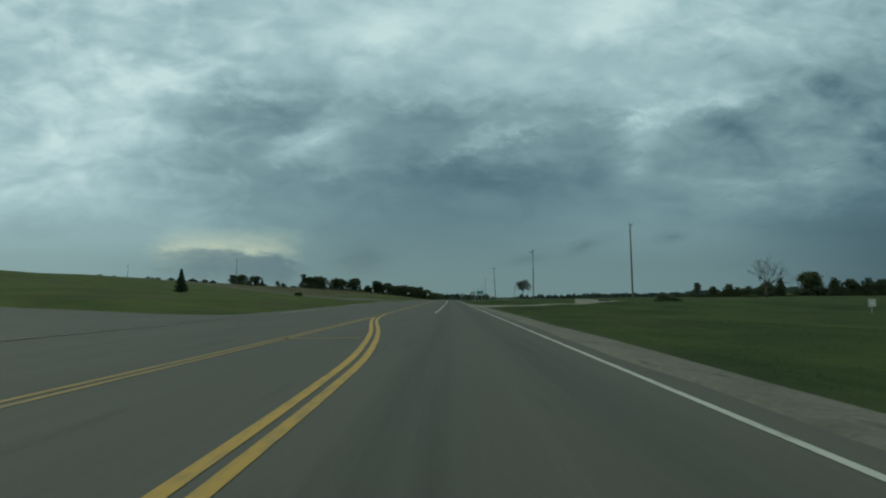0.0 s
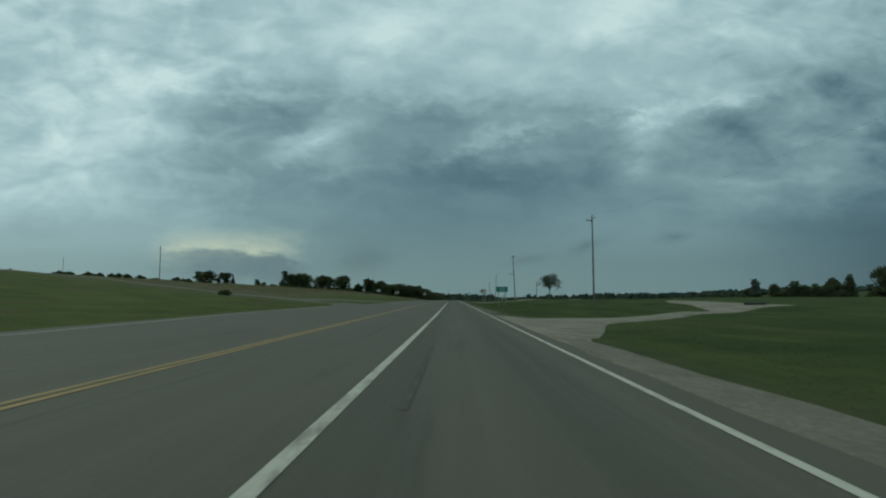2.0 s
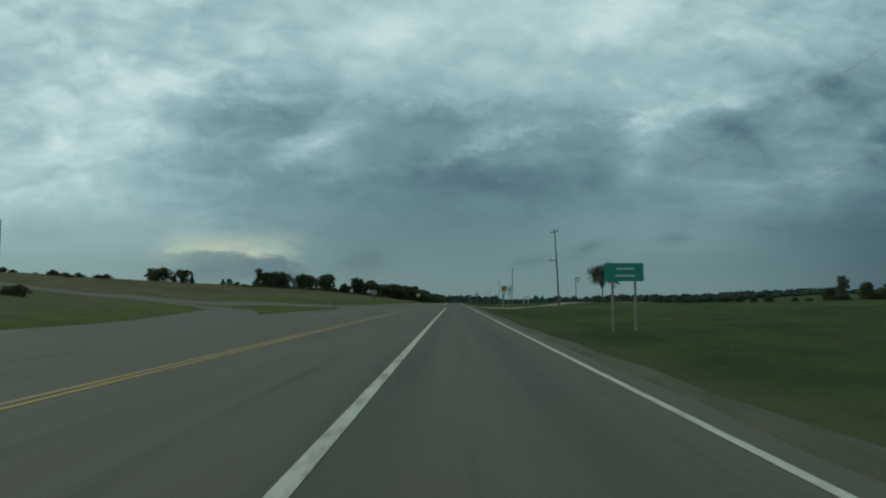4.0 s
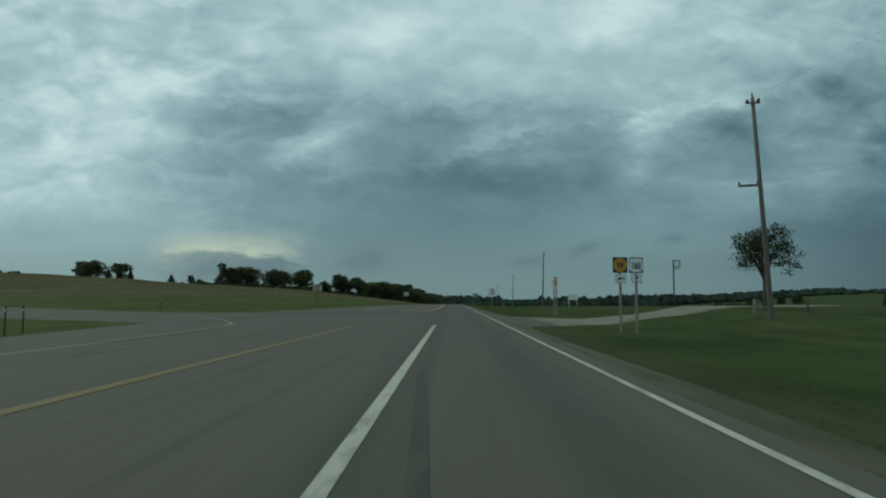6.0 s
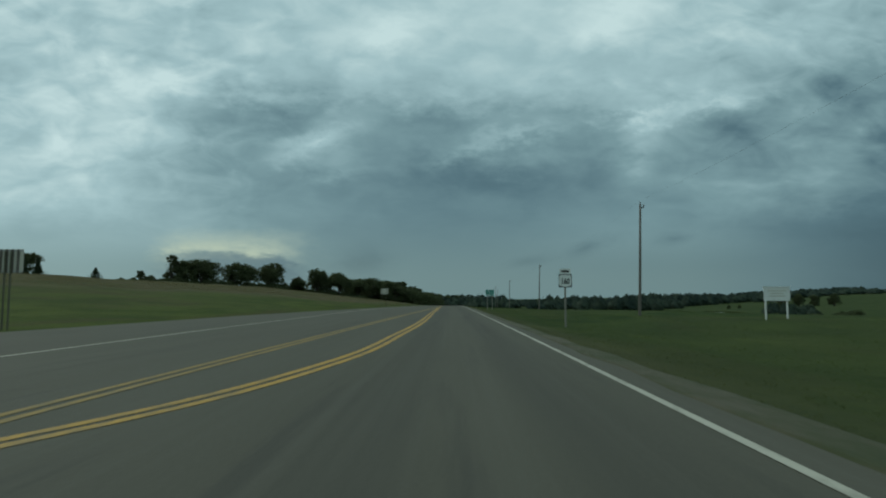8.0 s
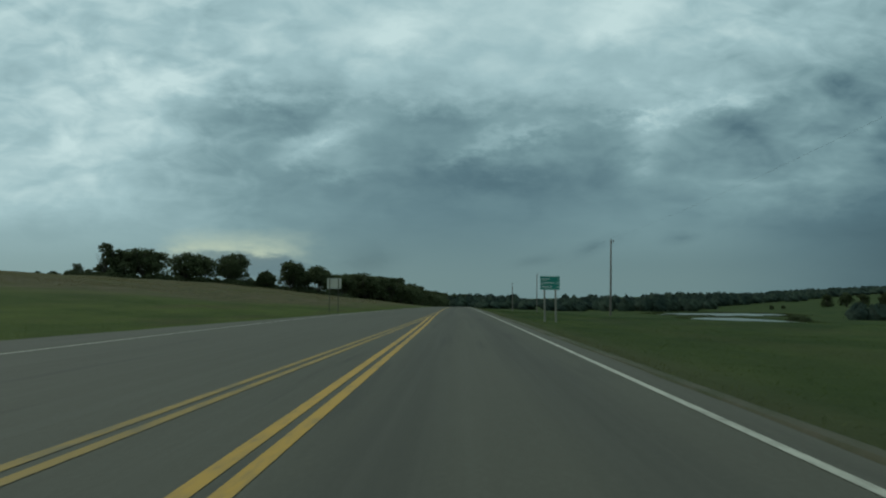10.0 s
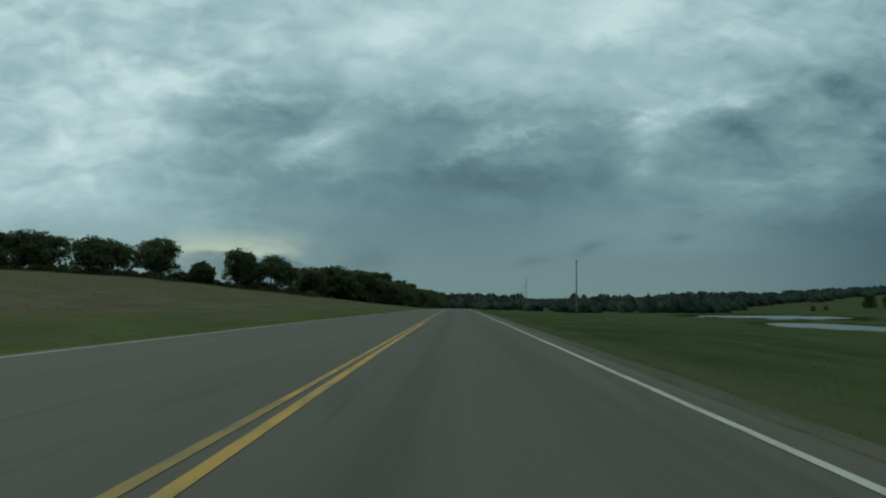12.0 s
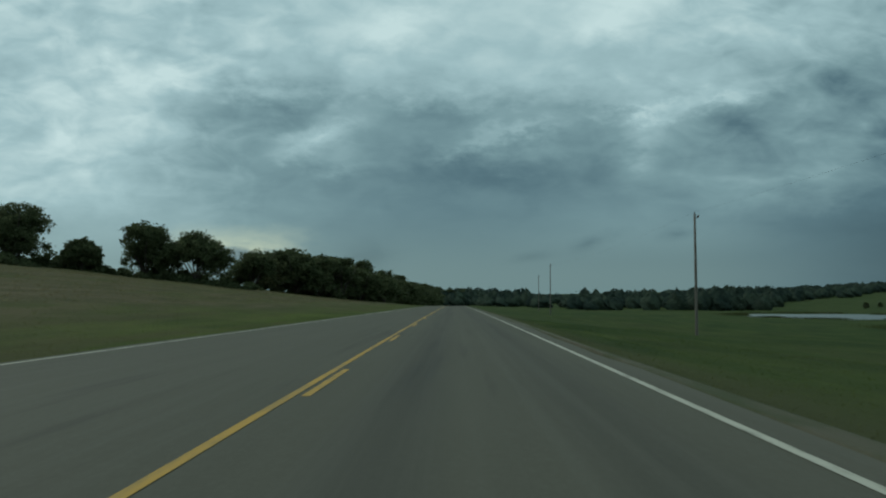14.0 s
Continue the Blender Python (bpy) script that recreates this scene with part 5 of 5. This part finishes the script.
def build_signs():
    # the pair before the junction
    a = sign_at("route_sign", 7.5, 209.0, 11, "yellow sunflower and white shield route markers on two posts")
    z = 3.02 - ground_z(7.55, 209.0)
    state_route(a, -0.36, z - 0.38, 0.66)
    us_route(a, 0.36, z - 0.38, 0.66)
    arrow_plate(a, -0.34, z - 0.95, "left")
    arrow_plate(a, 0.38, z - 0.95, "up")
    post(a, -0.34, -0.4, z - 0.1)
    post(a, 0.38, -0.4, z - 0.1)
    # the pair beyond the junction, turned to the side road
    b = sign_at("route_sign", 9.47, 239.75, -82, "route markers with arrows facing a side road")
    z = 3.2 - ground_z(9.47, 239.75)
    us_route(b, -0.38, z - 0.36, 0.72)
    state_route(b, 0.38, z - 0.36, 0.72)
    arrow_plate(b, -0.36, z - 0.95, "both")
    arrow_plate(b, 0.40, z - 0.95, "left")
    post(b, -0.36, -0.4, z - 0.1, 0.10)
    post(b, 0.40, -0.4, z - 0.1, 0.10)
    # a single marker after the junction
    c = sign_at("route_marker", 5.95, 272.6, 0, "white shield route marker under a small direction plate")
    z = 2.76 - ground_z(5.95, 272.6)
    us_route(c, 0, z - 0.62, 0.68)
    d = part("direction_plate", plate(rounded(0.58, 0.28, 0.03, 0, z - 0.13), 0.004, -0.03), WHITE_SIGN, c, "white plate with a dark word")
    part("word_bar", plate(rounded(0.40, 0.11, 0.01, 0, z - 0.13), 0.002, -0.033), RUST, d)
    post(c, 0, -0.4, z - 0.05)
    # green destination sign
    g = sign_at("destination_sign", 6.05, 338.1, 8, "green destination sign with white place names on two posts")
    z0, z1 = 1.72 - ground_z(6.05, 338.1), 2.64 - ground_z(6.05, 338.1)
    w = 1.34
    p = part("panel", plate(rounded(w, z1 - z0, 0.07, 0, (z0 + z1) / 2), 0.005, -0.05), GREEN_SIGN, g)
    t = 0.018
    part("border", join([plate(rounded(w - 0.16, t, 0.006, 0, zz), 0.002, -0.053) for zz in (z0 + 0.035, z1 - 0.035)]
                        + [plate(rounded(t, z1 - z0 - 0.16, 0.006, xx, (z0 + z1) / 2), 0.002, -0.053) for xx in (-w / 2 + 0.035, w / 2 - 0.035)]), WHITE_SIGN, p)
    for k, (word, miles) in enumerate((("MOLINE", "1"), ("CAMBRIDGE", "27"), ("WINFIELD", "46"))):
        zz = z1 - 0.28 - k * 0.262
        lettering("place_name", word, 0.205, WHITE_SIGN, p, -0.585, -0.054, zz, 0.76, "LEFT")
        lettering("distance", miles, 0.205, WHITE_SIGN, p, 0.59, -0.054, zz, 0.85, "RIGHT")
    post(g, -0.37, -0.5, z1 - 0.1, 0.10, 0.03)
    post(g, 0.39, -0.5, z1 - 0.1, 0.10, 0.03)
    # green junction sign farther back
    g = sign_at("direction_sign", 6.9, 148.0, 0, "green direction sign with white lines on two posts")
    zt = 2.62 - ground_z(6.9, 148.0)
    p = part("panel", plate(rounded(1.55, 0.72, 0.06, 0, zt - 0.36), 0.005, -0.05), GREEN_SIGN, g)
    for zz, ww in ((zt - 0.22, 0.7), (zt - 0.5, 0.8)):
        part("word_bar", plate(rounded(ww, 0.07, 0.02, 0.05, zz), 0.002, -0.053), BACKING, p)
    post(g, -0.45, -0.5, zt - 0.08)
    post(g, 0.45, -0.5, zt - 0.08)
    # white board in the grass
    wb = sign_at("white_board", 17.85, 274.6, 0, "white painted board on two white posts in grass", "sign board")
    zb = 1.84 - ground_z(17.85, 274.6)
    p = part("board", plate(rounded(1.42, 0.74, 0.01, 0, zb - 0.37), 0.03, -0.05), WHITE_SIGN, wb)
    part("trim", box(0, -0.05, zb + 0.015, 1.48, 0.06, 0.05, 0.008), WHITE_SIGN, wb)
    for zz, ww in ((zb - 0.2, 1.0), (zb - 0.34, 0.75), (zb - 0.48, 0.9)):
        part("word_bar", plate(rounded(ww, 0.05, 0.01, 0, zz), 0.002, -0.053), BACKING, p)
    post(wb, -0.60, -0.4, zb - 0.02, 0.07, 0.03, WHITE_SIGN)
    post(wb, 0.57, -0.4, zb - 0.02, 0.07, 0.03, WHITE_SIGN)
    # backs of the signs for traffic the other way
    for x, y, top, w, h, n in ((-17.55, 264.6, 3.18, 1.12, 0.95, 4), (-12.7, 359.8, 3.20, 1.45, 1.08, 2)):
        s = sign_at("highway_sign", x, y, 0, "bare aluminium back of a highway sign on posts")
        zt = top - ground_z(x, y)
        p = part("panel", plate(rounded(w, h, 0.05, 0, zt - h / 2), 0.006, 0.05), BACKING, s)
        for zz in (zt - 0.06, zt - h + 0.06):
            part("stiffener", box(0, 0.035, zz, w * 0.96, 0.03, 0.05, 0.004), STEEL, p)
        for k in range(n):
            at = (k / (n - 1) - 0.5) * w * 0.62
            if n == 2 or k in (1, 2):
                post(s, at, -0.4, zt - 0.08, 0.08 if n == 2 else 0.055, -0.04, OLD_POST)
            if n > 2:
                part("stiffener", box(at, 0.03, zt - h / 2, 0.09, 0.04, h * 0.98, 0.004), WOOD, p)
    # thin marker posts
    for x, y in ((-24.0, 234.0), (-14.9, 203.2), (-15.25, 204.6)):
        mk = sign_at("marker_post", x, y, 0, "thin dark roadside marker post in the grass", "marker post")
        part("stake", box(0, 0, 0.4, 0.045, 0.04, 1.2, 0.008), RUST, mk)
        part("reflector", plate(rounded(0.04, 0.09, 0.015, 0, 0.88), 0.004, -0.026), BACKING, mk)
    for x, y, h, w, mat, label in ((15.8, 215.3, 0.95, 0.16, POST, "short pale wooden post beside a utility pole"), (16.15, 215.4, 0.8, 0.05, POST, "thin pale wooden stake beside a utility pole"),
                                   (21.1, 219.8, 0.72, 0.10, RUST, "short dark post standing in the meadow grass")):
        fp = sign_at("fence_post", x, y, 12, label, "post")
        part("shaft", tube([(0, 0, -0.3), (0, 0, h * 0.5), (0.015, 0, h - 0.03), (0.015, 0, h)], [w * 0.55, w * 0.52, w * 0.48, w * 0.36], 8), mat, fp)
    m = sign_at("marker_sign", 24.5, 37.3, 0, "small white marker sign on a short post in grass")
    zt = 1.10 - ground_z(24.5, 37.3)
    p = part("panel", plate(rounded(0.46, 0.46, 0.02, 0, zt - 0.23), 0.004, -0.03), BACKING, m)
    part("symbol_bar", plate(rounded(0.2, 0.12, 0.02, 0, zt - 0.25), 0.002, -0.033), WHITE_SIGN, p)
    post(m, 0, -0.4, zt - 0.05, 0.07, 0.02)
    # an old sign frame on a tall post
    f = sign_at("business_sign", 26.4, 257.0, 0, "tall dark post carrying an old framed business sign", "sign frame")
    zt = 5.85 - ground_z(27.0, 257.0)
    part("mast", box(0, 0, zt / 2 - 0.2, 0.13, 0.13, zt + 0.4, 0.01), RUST, f)
    fr = part("frame", join([box(0.41, 0, zt - 0.05, 0.78, 0.1, 0.09, 0.01), box(0.78, 0, zt - 0.42, 0.06, 0.1, 0.72, 0.01), box(0.41, 0, zt - 0.78, 0.78, 0.1, 0.07, 0.01)]), RUST, f)
    part("panel", box(0.45, -0.02, zt - 0.36, 0.54, 0.05, 0.34, 0.01), WHITE_SIGN, fr)
    part("panel", box(0.44, -0.02, zt - 0.66, 0.35, 0.05, 0.13, 0.01), WHITE_SIGN, fr)
    part("panel", box(0.43, 0, zt - 0.98, 0.7, 0.05, 0.09, 0.01), RUST, fr)


build_signs()


def build_pipe():
    x, y = 30.6, 126.0
    ob = thing("culvert_pipe", Matrix.Translation((x, y, ground_z(x, y) + 0.19)) @ pose(0, 0, 0, 0, 0, 4), "dark corrugated culvert pipe lying beside the gravel drive", "pipe")
    pts, radii = [], []
    for k in range(45):
        pts.append((-1.1 + 2.2 * k / 44, 0.05 * math.sin(k * 0.07), 0.0))
        radii.append(0.15 + 0.010 * (k % 2))
    part("barrel", tube(pts, radii, 14, False), RUST, ob)


build_pipe()


# ---------------------------------------------------------------- grass
def build_grass():
    rng = np.random.default_rng(12)

    def tufts(name, count, xa, xb, ya, yb, lo, hi, mat, label, bias=1.0):
        f = rng.uniform(0, 1, count) ** bias
        x = xa + (xb - xa) * f
        y = rng.uniform(ya, yb, count)
        edge = np.interp(y, LEFT_Y, LEFT_X)
        if xb < 0:
            x = edge + x
            keep = ~((y > 203) & (y < 256) & (x > -22)) & ~((y > 10) & (y < 43.5) & (x < -13)) & ~((y < 50) & (x > -15))
            keep &= ~((y > 146) & (y < 213) & (x > np.interp(y, (146, 157, 168, 181, 196, 205, 213), (-17, -18, -20.5, -24, -28, -34, -50)))
                      & (x < np.interp(y, (160, 172, 188, 200, 209), (-13.2, -14.8, -20, -25, -31)))) & ~(np.abs(y - np.interp(-x, (24, 30, 40, 60, 90), (221, 219, 216.5, 211, 202))) < 7)
        else:
            lane = np.interp(x, (3, 12, 20, 34, 48), (93, 102.5, 113.5, 136, 155))
            track = np.interp(x, (3, 6.5, 10, 18, 30, 50), (221.5, 223.2, 226.5, 233.5, 243, 256))
            wide = np.interp(x, (3, 6, 9, 12, 27, 34), (14, 9, 5.2, 3.4, 3.6, 8))
            keep = (np.abs(y - lane) > wide * 1.15) & (np.abs(y - track) > np.interp(x, (3, 7, 12), (8.5, 5.0, 3.4)) * 1.1) & ~((y < 90) & (x < 4.75))
        x, y = x[keep], y[keep]
        z = land(x, y)
        out = []
        for _ in range(3):
            h = rng.uniform(lo, hi, len(x))
            a = rng.uniform(0, math.tau, len(x))
            w = h * 0.34
            ox, oy = rng.normal(0, 0.12, len(x)), rng.normal(0, 0.12, len(x))
            bx, by = x + ox, y + oy
            lx, ly = np.cos(a) * h * 2.8, np.sin(a) * h * 2.8
            b = rng.uniform(0, math.tau, len(x))
            p0 = np.stack((bx - np.cos(b) * w, by - np.sin(b) * w, z - 0.04), -1)
            p1 = np.stack((bx + np.cos(b) * w, by + np.sin(b) * w, z - 0.04), -1)
            p2 = np.stack((bx + lx, by + ly, z + h), -1)
            out.append(np.stack((p0, p1, p2), 1))
        me = tris_mesh(name, np.concatenate(out), mat)
        tagged(new(name, me), label, "grass", kind="stuff")

    def reeds(pond, count, lo, hi):
        cx, cy, rx, ry, level = pond
        a = rng.uniform(0, math.tau, count)
        e = 1.10 + 0.16 * np.abs(rng.normal(size=count)) + 0.05 * np.sin(a * 9)
        patchy = np.sin(a * 5 + 1) + np.sin(a * 13) + rng.normal(size=count) * 0.6 > -0.3
        x, y = (cx + rx * e * np.cos(a))[patchy], (cy + ry * e * np.sin(a))[patchy]
        z = land(x, y)
        h, b = rng.uniform(lo, hi, len(x)), rng.uniform(0, math.tau, len(x))
        w = h * 0.12
        p0 = np.stack((x - np.cos(b) * w, y - np.sin(b) * w, z - 0.1), -1)
        p1 = np.stack((x + np.cos(b) * w, y + np.sin(b) * w, z - 0.1), -1)
        p2 = np.stack((x + rng.normal(0, 0.25, len(x)) * h, y + rng.normal(0, 0.25, len(x)) * h, z + h), -1)
        tagged(new("reeds", tris_mesh("reeds", np.stack((p0, p1, p2), 1), REED)), "dark green reeds along the pond's shore", "reeds", kind="stuff")

    reeds(PONDS[0], 9000, 0.15, 0.45)
    reeds(PONDS[1], 16000, 0.2, 0.7)
    tufts("verge_grass", 105000, 3.15, 15, 6, 450, 0.018, 0.055, BLADE, "short green verge grass", 1.5)
    tufts("verge_grass", 55000, -0.15, -12, 20, 450, 0.018, 0.055, BLADE, "short green verge grass", 1.5)
    tufts("meadow_grass", 32000, 13, 34, 6, 520, 0.025, 0.065, BLADE, "green meadow grass")
    tufts("ripe_grass", 20000, -28, -75, 245, 375, 0.04, 0.12, RIPE, "tall ripe tan grass on the bank")
    tufts("ripe_grass", 24000, -12, -70, 365, 545, 0.04, 0.12, RIPE, "tall ripe tan grass on the bank")


build_grass()
